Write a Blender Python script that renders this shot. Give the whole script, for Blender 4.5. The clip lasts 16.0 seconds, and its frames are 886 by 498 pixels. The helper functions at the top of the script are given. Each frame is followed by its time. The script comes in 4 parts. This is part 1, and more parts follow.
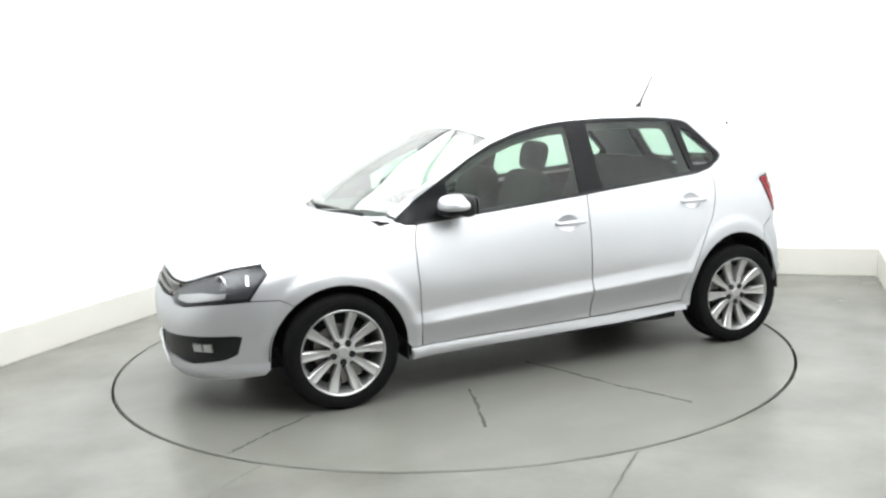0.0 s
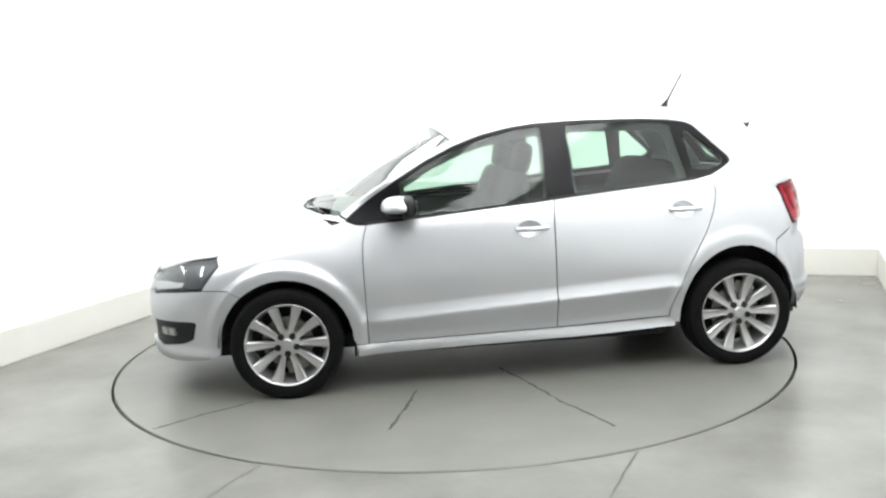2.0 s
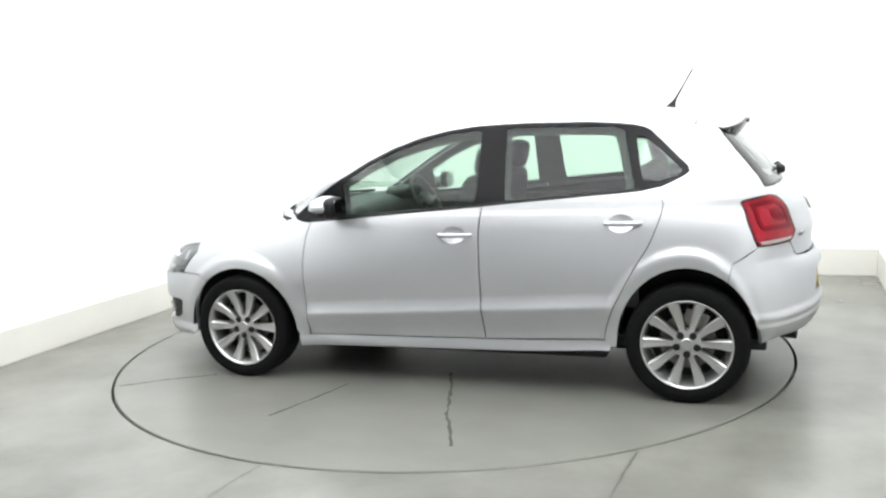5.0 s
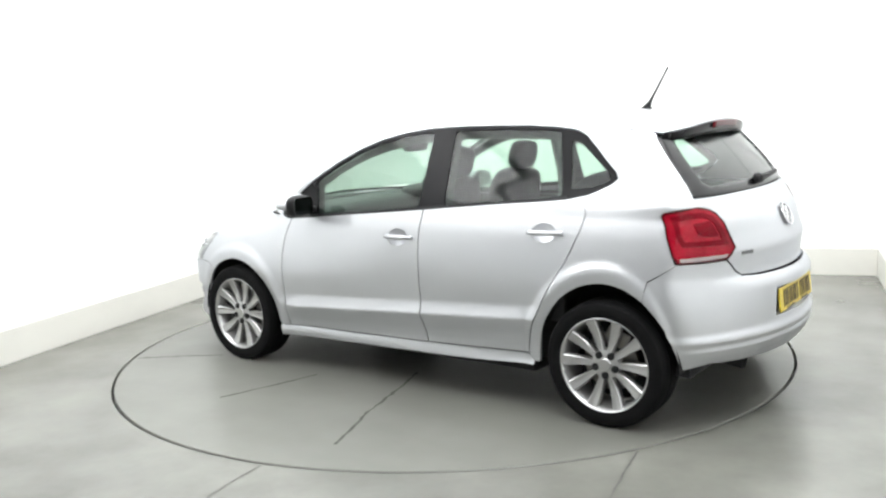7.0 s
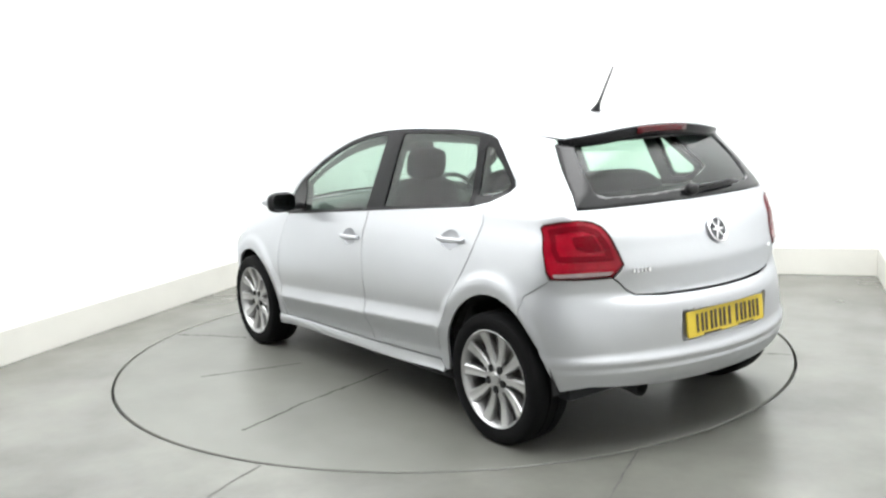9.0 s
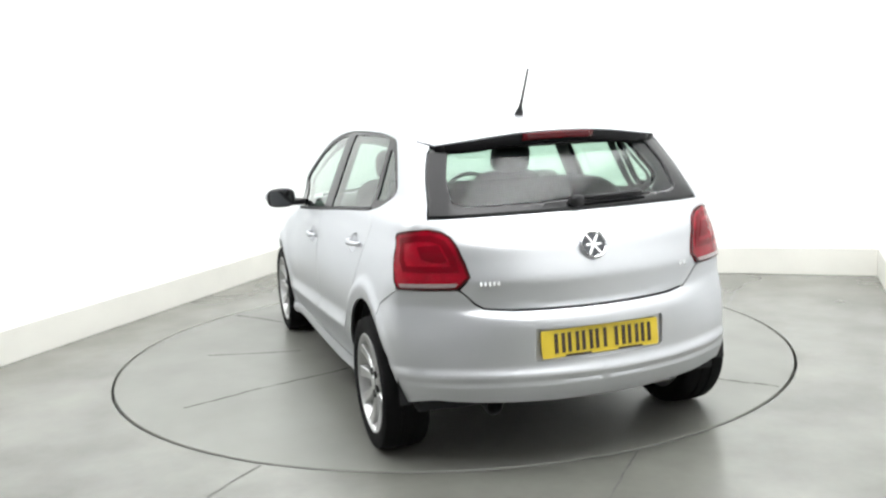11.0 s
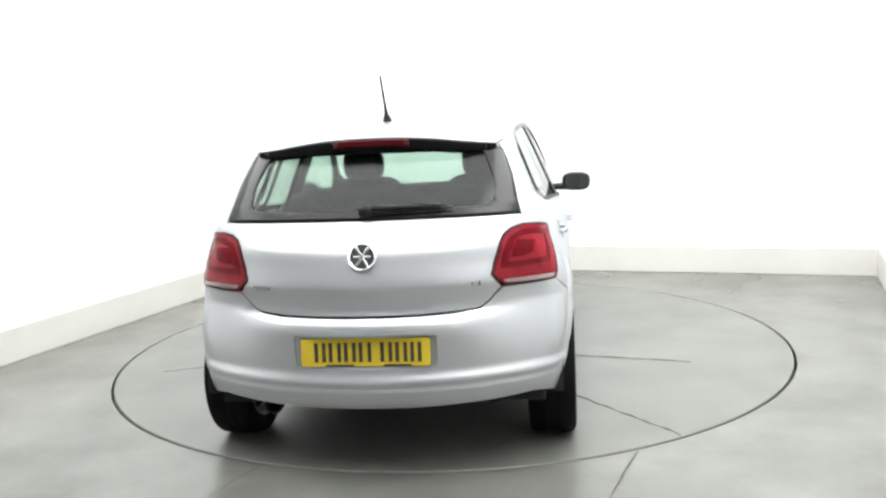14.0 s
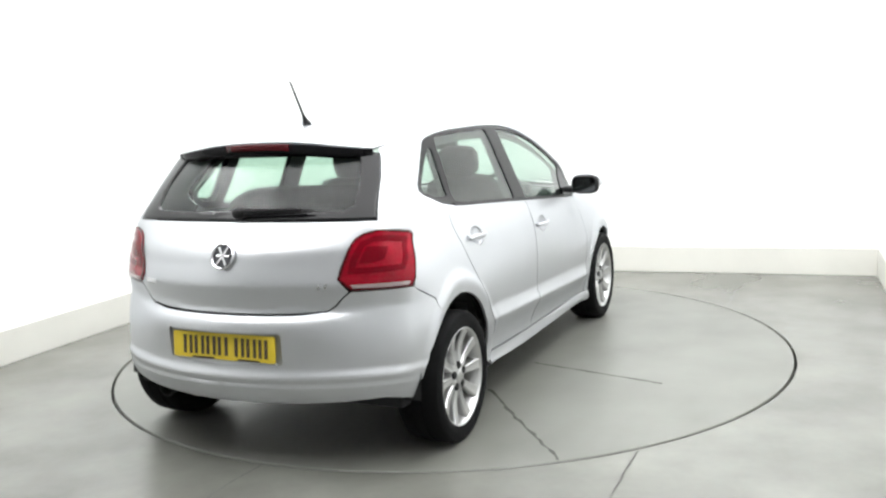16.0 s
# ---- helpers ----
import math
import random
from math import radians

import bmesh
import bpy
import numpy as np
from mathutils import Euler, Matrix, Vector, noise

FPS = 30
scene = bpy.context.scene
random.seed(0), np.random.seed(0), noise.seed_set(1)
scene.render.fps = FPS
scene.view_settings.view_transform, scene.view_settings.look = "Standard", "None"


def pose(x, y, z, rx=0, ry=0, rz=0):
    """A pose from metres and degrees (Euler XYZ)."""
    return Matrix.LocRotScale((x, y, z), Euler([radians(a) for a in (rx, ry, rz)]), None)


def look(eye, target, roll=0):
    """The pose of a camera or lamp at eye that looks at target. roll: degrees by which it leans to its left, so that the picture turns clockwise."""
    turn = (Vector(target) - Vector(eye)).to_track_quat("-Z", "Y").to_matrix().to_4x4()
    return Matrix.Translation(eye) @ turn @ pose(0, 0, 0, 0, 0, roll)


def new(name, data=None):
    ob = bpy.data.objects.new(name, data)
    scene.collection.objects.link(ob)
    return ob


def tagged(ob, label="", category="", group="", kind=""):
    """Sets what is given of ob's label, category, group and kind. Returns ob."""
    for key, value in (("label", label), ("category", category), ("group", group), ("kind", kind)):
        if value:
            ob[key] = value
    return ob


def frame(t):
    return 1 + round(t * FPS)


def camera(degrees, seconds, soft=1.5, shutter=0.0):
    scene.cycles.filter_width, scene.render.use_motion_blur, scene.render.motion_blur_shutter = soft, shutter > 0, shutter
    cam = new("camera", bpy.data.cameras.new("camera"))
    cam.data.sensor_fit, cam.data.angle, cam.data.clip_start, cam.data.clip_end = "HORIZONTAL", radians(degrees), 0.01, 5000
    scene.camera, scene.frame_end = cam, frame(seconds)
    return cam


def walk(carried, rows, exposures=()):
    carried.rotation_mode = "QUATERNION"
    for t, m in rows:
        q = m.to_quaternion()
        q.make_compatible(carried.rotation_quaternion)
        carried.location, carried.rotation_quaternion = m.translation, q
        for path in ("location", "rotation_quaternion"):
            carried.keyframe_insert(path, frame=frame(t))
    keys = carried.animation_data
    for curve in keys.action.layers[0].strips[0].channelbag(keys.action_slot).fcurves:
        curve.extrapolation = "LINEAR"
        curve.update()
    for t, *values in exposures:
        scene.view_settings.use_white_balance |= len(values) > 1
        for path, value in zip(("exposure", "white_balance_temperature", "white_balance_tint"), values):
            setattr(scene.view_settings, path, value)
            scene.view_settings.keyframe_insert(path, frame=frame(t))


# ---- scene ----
cam = camera(53.39, 16.0, soft=2.4)
EYE = (-0.0014, -5.4763, 1.4490)
TARGET = (-0.0256, -0.5339, 0.6929)
walk(cam, [(0.0, look(EYE, TARGET, -2.727)), (16.0, look(EYE, TARGET, -2.727))])

# ---- world and light ----
world = bpy.data.worlds.new("world")
world.use_nodes = True
scene.world = world
sky = world.node_tree.nodes.new("ShaderNodeTexSky")
sky.sky_type, sky.sun_disc = "NISHITA", False
sky.sun_elevation, sky.sun_rotation = radians(40), radians(120)
world.node_tree.links.new(sky.outputs[0], world.node_tree.nodes["Background"].inputs[0])
world.node_tree.nodes["Background"].inputs[1].default_value = 0.08
scene.view_settings.exposure = 0.0

ROOM = pose(0, 0, 0, 0, 0, -21.0)
A0, A1, B0, B1, HIGH = -2.67, 2.71, -6.6, 2.64, 3.3


def ceiling_lamp(a, b, la, lb, watts):
    """A soft light under the ceiling."""
    data = bpy.data.lights.new("ceiling_light", "AREA")
    data.shape, data.size, data.size_y, data.energy = "RECTANGLE", la, lb, watts
    data.color = (0.985, 0.995, 1.0)
    ob = new("ceiling_light", data)
    ob.matrix_world = ROOM @ pose(a, b, HIGH - 0.10)
    return ob


# unseen panels, assumed: outer strips brighten the walls, the dim middle spares the roof
PANELS = ((-1.99, 1.10, 79.0), (0.01, 2.70, 57.0), (2.01, 1.10, 118.0))
for a, wide, watts in PANELS:
    ceiling_lamp(a, -0.75, wide, 6.3, watts)

# ---- materials ----


def material(name, color, rough=0.5, metal=0.0, vary=0.1, scale=6.0, bump=0.0, bump_scale=80.0, coat=0.0, spec=0.5, rough_vary=0.0, dark=None, detail=3):
    """A procedural surface with broad stains, fine grain and a little relief."""
    m = bpy.data.materials.new(name)
    m.use_nodes = True
    nodes, links = m.node_tree.nodes, m.node_tree.links
    b = nodes["Principled BSDF"]
    b.inputs["Roughness"].default_value, b.inputs["Metallic"].default_value = rough, metal
    b.inputs["Coat Weight"].default_value, b.inputs["Coat Roughness"].default_value = coat, 0.04
    b.inputs["Specular IOR Level"].default_value = spec
    where = nodes.new("ShaderNodeTexCoord").outputs["Object"]
    broad, fine = nodes.new("ShaderNodeTexNoise"), nodes.new("ShaderNodeTexNoise")
    broad.inputs["Scale"].default_value, broad.inputs["Detail"].default_value = scale, detail
    fine.inputs["Scale"].default_value, fine.inputs["Detail"].default_value = scale * 14, 3
    for n in (broad, fine):
        links.new(where, n.inputs["Vector"])
    both = nodes.new("ShaderNodeMath")
    both.operation = "MULTIPLY_ADD"
    links.new(fine.outputs[0], both.inputs[0])
    both.inputs[1].default_value = 0.08
    links.new(broad.outputs[0], both.inputs[2])
    ramp = nodes.new("ShaderNodeMapRange")
    ramp.inputs[1].default_value, ramp.inputs[2].default_value = 0.30, 1.05
    links.new(both.outputs[0], ramp.inputs[0])
    mix = nodes.new("ShaderNodeMix")
    mix.data_type = "RGBA"
    low = dark or tuple(c * (1 - vary) for c in color)
    mix.inputs[6].default_value, mix.inputs[7].default_value = (*low, 1), (*(min(1, c * (1 + vary * 0.5)) for c in color), 1)
    links.new(ramp.outputs[0], mix.inputs[0])
    links.new(mix.outputs[2], b.inputs["Base Color"])
    if rough_vary:
        r = nodes.new("ShaderNodeMapRange")
        r.inputs[3].default_value, r.inputs[4].default_value = rough - rough_vary, rough + rough_vary
        links.new(ramp.outputs[0], r.inputs[0])
        links.new(r.outputs[0], b.inputs["Roughness"])
    if bump:
        grain, relief = nodes.new("ShaderNodeTexNoise"), nodes.new("ShaderNodeBump")
        grain.inputs["Scale"].default_value, grain.inputs["Detail"].default_value = bump_scale, 4
        links.new(where, grain.inputs["Vector"])
        relief.inputs["Strength"].default_value, relief.inputs["Distance"].default_value = bump, 0.004
        links.new(grain.outputs[0], relief.inputs["Height"])
        links.new(relief.outputs[0], b.inputs["Normal"])
    return m


WALL = material("white_wall_paint", (0.86, 0.87, 0.86), 0.6, vary=0.03, scale=1.2, bump=0.05)
# grey for the unseen wall, so that the car mirrors something dimmer
GREY_WALL = material("grey_unseen_wall", (0.40, 0.40, 0.40), 0.6, vary=0.1, scale=1.5)
PLINTH = material("cream_plinth_paint", (0.70, 0.69, 0.64), 0.5, vary=0.10, scale=2.5, bump=0.08)


def worn_paint(name, color, rough, along, scale, stain, pale):
    """Grey floor paint: cloudy wear, long dirty streaks, pale scuffs and a patchy sheen."""
    m = bpy.data.materials.new(name)
    m.use_nodes = True
    nodes, links = m.node_tree.nodes, m.node_tree.links
    b = nodes["Principled BSDF"]
    where = nodes.new("ShaderNodeTexCoord").outputs["Object"]

    def noise(stretch, size, detail, low, high, turn=0.0):
        place, n, r = nodes.new("ShaderNodeMapping"), nodes.new("ShaderNodeTexNoise"), nodes.new("ShaderNodeMapRange")
        place.inputs["Scale"].default_value, place.inputs["Rotation"].default_value = stretch, (0, 0, radians(turn))
        n.inputs["Scale"].default_value, n.inputs["Detail"].default_value = size, detail
        r.inputs[1].default_value, r.inputs[2].default_value = low, high
        links.new(where, place.inputs["Vector"])
        links.new(place.outputs[0], n.inputs["Vector"])
        links.new(n.outputs[0], r.inputs[0])
        return r.outputs[0]

    def blend(under, over, amount, strength):
        k, x = nodes.new("ShaderNodeMath"), nodes.new("ShaderNodeMix")
        k.operation, k.inputs[1].default_value = "MULTIPLY", strength
        x.data_type = "RGBA"
        links.new(amount, k.inputs[0])
        links.new(k.outputs[0], x.inputs[0])
        if isinstance(under, tuple):
            x.inputs[6].default_value = (*under, 1)
        else:
            links.new(under, x.inputs[6])
        x.inputs[7].default_value = (*over, 1)
        return x.outputs[2]

    cloud = noise((1, 1, 1), scale, 6, 0.15, 0.95)
    streak = noise(along, 1.1, 4, 0.15, 0.98, 8)
    fine = noise((1, 1, 1), 30, 3, 0.05, 1.0)
    scuff = noise((1.2, 2.4, 1), 2.0, 4, 0.12, 1.0, 24)
    c = blend(color, tuple(v * 0.62 for v in color), cloud, 0.9)
    c = blend(c, tuple(v * 0.50 for v in color), streak, stain)
    c = blend(c, tuple(v * 0.85 for v in color), fine, 0.25)
    c = blend(c, tuple(min(0.5, v * 1.55) for v in color), scuff, pale)
    links.new(c, b.inputs["Base Color"])
    sheen = nodes.new("ShaderNodeMapRange")
    sheen.inputs[3].default_value, sheen.inputs[4].default_value = rough - 0.06, rough + 0.12
    links.new(cloud, sheen.inputs[0])
    links.new(sheen.outputs[0], b.inputs["Roughness"])
    return m


FLOOR = material("grey_floor_paint", (0.196, 0.197, 0.176), 0.27, vary=0.46, scale=1.6, detail=8)
DISC = worn_paint("grey_disc_paint", (0.172, 0.173, 0.155), 0.31, (1.3, 0.7, 1), 1.7, 0.55, 0.28)
CRACK = material("floor_joint_dirt", (0.080, 0.080, 0.072), 0.8, vary=0.4, scale=8)
GLOW = material("lamp_diffuser", (0.9, 0.9, 0.9), 0.5, vary=0.02)
GLOW.node_tree.nodes["Principled BSDF"].inputs["Emission Color"].default_value = (0.985, 0.995, 1.0, 1)
GLOW.node_tree.nodes["Principled BSDF"].inputs["Emission Strength"].default_value = 2.0

# ---- mesh helpers ----


def mesh_of(name, bm, mat, smooth=False):
    data = bpy.data.meshes.new(name)
    bm.to_mesh(data)
    bm.free()
    for m in (mat if isinstance(mat, (list, tuple)) else [mat]):
        data.materials.append(m)
    if smooth:
        data.polygons.foreach_set("use_smooth", [True] * len(data.polygons))
    return data


def thing(name, bm, mat, label="", category="", group="", kind="", smooth=False):
    ob = new(name, mesh_of(name, bm, mat, smooth))
    return tagged(ob, label, category, group, kind)


def part(name, bm, mat, parent, label="", smooth=False):
    ob = new(name, mesh_of(name, bm, mat, smooth))
    ob.parent = parent
    return tagged(ob, label)


def box(bm, x0, x1, y0, y1, z0, z1, bevel=0.0, m=None):
    got = bmesh.ops.create_cube(bm, size=1.0)["verts"]
    for v in got:
        v.co = Vector((x0 + (v.co.x + 0.5) * (x1 - x0), y0 + (v.co.y + 0.5) * (y1 - y0), z0 + (v.co.z + 0.5) * (z1 - z0)))
    if bevel:
        edges = {e for v in got for e in v.link_edges}
        r = bmesh.ops.bevel(bm, geom=list(edges), offset=bevel, segments=2, affect="EDGES", profile=0.6)
        got = list({v for f in r["faces"] for v in f.verts} | {v for v in got if v.is_valid})
    if m:
        bmesh.ops.transform(bm, matrix=m, verts=[v for v in got if v.is_valid])
    return bm


# ---- room ----


def slab(name, a0, a1, b0, b1, z0, z1, mat, label, bevel=0.0, category="wall"):
    ob = thing(name, box(bmesh.new(), a0, a1, b0, b1, z0, z1, bevel), mat, label, category, kind="structure")
    ob.matrix_world = ROOM
    return ob


T = 0.15
slab("wall_west", A0 - T, A0, B0 - T, B1 + T, -0.2, HIGH + 0.2, WALL, "plain white painted studio wall, brightly lit")
slab("wall_east", A1, A1 + T, B0 - T, B1 + T, -0.2, HIGH + 0.2, WALL, "plain white painted studio wall, brightly lit")
slab("wall_north", A0, A1, B1, B1 + T, -0.2, HIGH + 0.2, WALL, "plain white painted studio wall, brightly lit")
# unseen wall, added in grey to darken reflections on camera-facing bodywork
slab("unseen_wall_south", A0, A1, B0 - T, B0, -0.2, HIGH + 0.2, GREY_WALL, "plain grey wall closing the studio, unseen, greyed to dull reflections on the car")
slab("ceiling", A0, A1, B0, B1, HIGH, HIGH + 0.2, WALL, "plain white studio ceiling", category="ceiling")
slab("baseboard_west", A0, A0 + 0.03, B0, B1 - 0.03, 0.0, 0.225, PLINTH, "cream painted plinth along the white wall", 0.006, "baseboard")
slab("baseboard_north", A0, A1 - 0.03, B1 - 0.03, B1, 0.0, 0.225, PLINTH, "cream painted plinth along the white wall", 0.006, "baseboard")
slab("baseboard_east", A1 - 0.03, A1, B0, B1, 0.0, 0.225, PLINTH, "cream painted plinth along the white wall", 0.006, "baseboard")

R_DISC, GAP = 2.034, 0.014


def floor_with_hole():
    bm = bmesh.new()
    n = 192
    rings = []
    for i in range(n):
        t = 2 * math.pi * i / n
        c, s = math.cos(t), math.sin(t)
        far = min((A1 if c > 0 else -A0) / max(abs(c), 1e-6), (B1 if s > 0 else 2.6) / max(abs(s), 1e-6))
        rings.append([bm.verts.new((r * c, r * s, z)) for r, z in ((R_DISC + GAP, -0.12), (R_DISC + GAP, -0.004), (R_DISC + GAP + 0.004, 0.0), (far, 0.0))])
    for i in range(n):
        p, q = rings[i], rings[(i + 1) % n]
        for k in range(3):
            bm.faces.new((p[k], p[k + 1], q[k + 1], q[k]))
    box(bm, A0, A1, B0, -2.6, -0.1, 0.0)
    box(bm, A0, A1, B0, B1, -0.25, -0.12)
    bmesh.ops.recalc_face_normals(bm, faces=bm.faces[:])
    return bm


floor = thing("floor", floor_with_hole(), FLOOR, "grey painted concrete floor with a soft sheen", "floor", kind="structure")
floor.matrix_world = ROOM


def lathe(profile, n=48, m=None, bm=None, close=False):
    """Turns a profile of (radius, height) round the z axis."""
    bm = bm or bmesh.new()
    rows = [[bm.verts.new(((m @ Vector((r * math.cos(2 * math.pi * i / n), r * math.sin(2 * math.pi * i / n), z))) if m else (r * math.cos(2 * math.pi * i / n), r * math.sin(2 * math.pi * i / n), z))) for i in range(n)] for r, z in profile]
    k = len(rows)
    for j in range(k if close else k - 1):
        a, b = rows[j], rows[(j + 1) % k]
        for i in range(n):
            bm.faces.new((a[i], a[(i + 1) % n], b[(i + 1) % n], b[i]))
    if not close:
        for row in (rows[0], rows[-1]):
            bm.faces.new(row)
    bmesh.ops.recalc_face_normals(bm, faces=bm.faces[:])
    return bm


turntable = tagged(new("turntable"), "round grey painted turntable let flush into the floor", "turntable")
part("disc", lathe([(R_DISC, -0.11), (R_DISC, -0.004), (R_DISC - 0.004, 0.0)], 192), DISC, turntable)

for a, wide, watts in PANELS:
    lamp = tagged(new("ceiling_lamp"), "large flat white ceiling light panel, switched on, assumed out of view", "lamp", "ceiling lights")
    lamp.matrix_world = ROOM @ pose(a, -0.75, HIGH)
    part("housing", box(bmesh.new(), -wide / 2, wide / 2, -3.18, 3.18, -0.06, -0.001, 0.008), WALL, lamp)
    part("diffuser", box(bmesh.new(), -wide / 2 + 0.02, wide / 2 - 0.02, -3.15, 3.15, -0.075, -0.061), GLOW, lamp)

# joints and marks in the floor
def ribbon(pts, width, wander=0.004):
    """A thin uneven line lying on the ground."""
    bm = bmesh.new()
    fine, rows = [], []
    for a, b in zip(pts, pts[1:]):
        fine += [Vector(a).lerp(Vector(b), k / 12) for k in range(12)]
    fine.append(Vector(pts[-1]))
    for i, p in enumerate(fine):
        d = (fine[min(i + 1, len(fine) - 1)] - fine[max(i - 1, 0)]).normalized()
        n = Vector((-d.y, d.x))
        p = p + n * random.uniform(-wander, wander)
        w = width * random.uniform(0.35, 1.15)
        rows.append([bm.verts.new((*(p + n * s * w), 0.0012)) for s in (-1, 1)])
    for a, b in zip(rows, rows[1:]):
        bm.faces.new((a[0], a[1], b[1], b[0]))
    bmesh.ops.recalc_face_normals(bm, faces=bm.faces[:])
    return bm


for pts in ([(1.40, -1.52), (1.383, -1.734), (1.36, -2.3), (1.34, -3.2)], [(-0.11, -2.06), (-0.134, -2.207), (-0.14, -2.5), (-0.15, -3.3)], [(1.647, 2.065), (1.606, 1.394)], [(2.35, -0.02), (2.42, -0.06)], [(2.58, 1.43), (2.60, 1.36)]):
    part("floor_joint", ribbon(pts, 0.005), CRACK, floor, "fine dark joint in the floor")


# ---- the shape of the car ----
def curve(table, x):
    """Smooth value of a table of (place, value) pairs at x."""
    if x <= table[0][0]:
        return table[0][1]
    if x >= table[-1][0]:
        return table[-1][1]
    i = 1
    while table[i][0] < x:
        i += 1
    (x0, y0), (x1, y1) = table[i - 1], table[i]
    h = x1 - x0
    before = (y1 - table[i - 2][1]) / (x1 - table[i - 2][0]) if i > 1 else (y1 - y0) / h
    after = (table[i + 1][1] - y0) / (table[i + 1][0] - x0) if i + 1 < len(table) else (y1 - y0) / h
    t = (x - x0) / h
    return (2 * t**3 - 3 * t**2 + 1) * y0 + (t**3 - 2 * t**2 + t) * h * before + (3 * t**2 - 2 * t**3) * y1 + (t**3 - t**2) * h * after


def ease(a, b, x):
    t = min(1.0, max(0.0, (x - a) / (b - a)))
    return t * t * (3 - 2 * t)


SECTION = [(0.12, 0.70), (0.17, 0.76), (0.205, 0.800), (0.235, 0.812), (0.262, 0.802), (0.30, 0.803), (0.40, 0.815), (0.50, 0.826), (0.60, 0.833), (0.70, 0.834), (0.78, 0.829), (0.86, 0.816),
           (0.92, 0.798), (0.95, 0.786), (1.00, 0.768), (1.10, 0.728), (1.20, 0.686), (1.30, 0.642), (1.38, 0.602), (1.44, 0.560)]
TAPER_LOW = [(-1.9, 0.975), (-1.24, 0.985), (-0.5, 1.0), (0.5, 1.0), (1.24, 1.0), (1.6, 0.975), (2.0, 0.95)]
TAPER_MID = [(-1.9, 0.945), (-1.5, 0.945), (-1.24, 0.948), (-0.93, 0.96), (-0.4, 0.99), (0.0, 1.0), (0.4, 0.97), (0.88, 0.91), (1.24, 0.89), (2.0, 0.86)]
TAPER_TOP = [(-1.9, 0.88), (-1.6, 0.895), (-1.24, 0.90), (-0.93, 0.935), (-0.4, 0.985), (0.0, 1.0), (0.5, 0.985), (0.9, 0.95)]
REAR_END = [(0.12, -1.70), (0.20, -1.78), (0.26, -1.805), (0.305, -1.845), (0.34, -1.868), (0.365, -1.878), (0.378, -1.884), (0.388, -1.879), (0.40, -1.882), (0.414, -1.888), (0.424, -1.887),
            (0.437, -1.878), (0.45, -1.872), (0.48, -1.872), (0.55, -1.876), (0.60, -1.878), (0.635, -1.874), (0.66, -1.856), (0.68, -1.826), (0.70, -1.825), (0.75, -1.830), (0.79, -1.835), (0.81, -1.831),
            (0.86, -1.812), (0.93, -1.780), (1.00, -1.715), (1.04, -1.677), (1.10, -1.637), (1.20, -1.558), (1.30, -1.466), (1.40, -1.37)]
REAR_FLUSH = [(0.44, -1.870), (0.50, -1.868), (0.56, -1.861), (0.61, -1.850), (0.65, -1.838), (0.69, -1.826)]
REAR_BOW = [(0.2, 0.38), (0.7, 0.41), (0.85, 0.37), (0.95, 0.27), (1.04, 0.19), (1.3, 0.19)]
FRONT_END = [(0.12, 1.88), (0.17, 1.98), (0.22, 2.03), (0.30, 2.04), (0.45, 2.045), (0.55, 2.035), (0.62, 2.01), (0.70, 1.95), (0.78, 1.84), (0.86, 1.70), (1.4, 1.70)]
EDGE = [(-1.6, 1.27), (-1.5, 1.295), (-1.44, 1.314), (-1.35, 1.332), (-1.25, 1.347), (-1.12, 1.366), (-0.98, 1.385), (-0.75, 1.406), (-0.45, 1.413), (-0.15, 1.405), (0.0, 1.389), (0.147, 1.358),
        (0.30, 1.304), (0.452, 1.232), (0.605, 1.147), (0.766, 1.046), (0.92, 0.945), (1.02, 0.918), (1.1, 0.905), (1.3, 0.862), (1.5, 0.802), (1.6, 0.768), (1.75, 0.735), (1.82, 0.708), (1.95, 0.665)]
CROWN_HOOD = [(1.0, 0.975), (1.1, 0.958), (1.3, 0.928), (1.5, 0.885), (1.7, 0.822), (1.82, 0.768), (1.92, 0.705), (2.0, 0.64)]
CROWN_CABIN = [(-1.6, 1.345), (-1.5, 1.367), (-1.35, 1.395), (-1.1, 1.428), (-0.8, 1.452), (-0.4, 1.460), (0.0, 1.444), (0.2, 1.418), (0.35, 1.380), (0.5, 1.305), (0.7, 1.196), (0.9, 1.080), (1.1, 0.960), (1.2, 0.90)]
X_REAR, X_FRONT = -0.9, 0.9


def crease(x, z):
    d = z - (0.4275 - 0.053 * x)
    on = ease(-0.98, -0.80, x) * (1 - ease(0.70, 0.92, x))
    if d < 0:
        return 0.026 * on * max(0.0, 1 + d / 0.13) - 0.014 * on * ease(0.0, 0.10, -d)
    return 0.026 * on * max(0.0, 1 - d / 0.070) ** 1.4


def plain_width(x, z):
    low, mid, top = curve(TAPER_LOW, x), curve(TAPER_MID, x), curve(TAPER_TOP, x)
    t = low + (mid - low) * ease(0.55, 0.95, z)
    t += (top - t) * ease(1.0, 1.12, z)
    y = curve(SECTION, z) * t + crease(x, z)
    for xw, a, b in ((-1.235, 0.333, 0.384), (1.235, 0.35, 0.35)):
        d = 0.355 * (math.hypot((x - xw) / a, (z - 0.285) / b) - 1)
        y += (0.004 + 0.010 * ease(-0.02, 0.055, d)) * (1 - ease(0.050, 0.100, d))
    d = (z - curve(EDGE, x) + 0.12) / 0.12
    if d > 0 and x > 0.75:
        y -= 0.055 * min(d, 1.2) ** 2 * ease(0.75, 1.05, x)
    return y


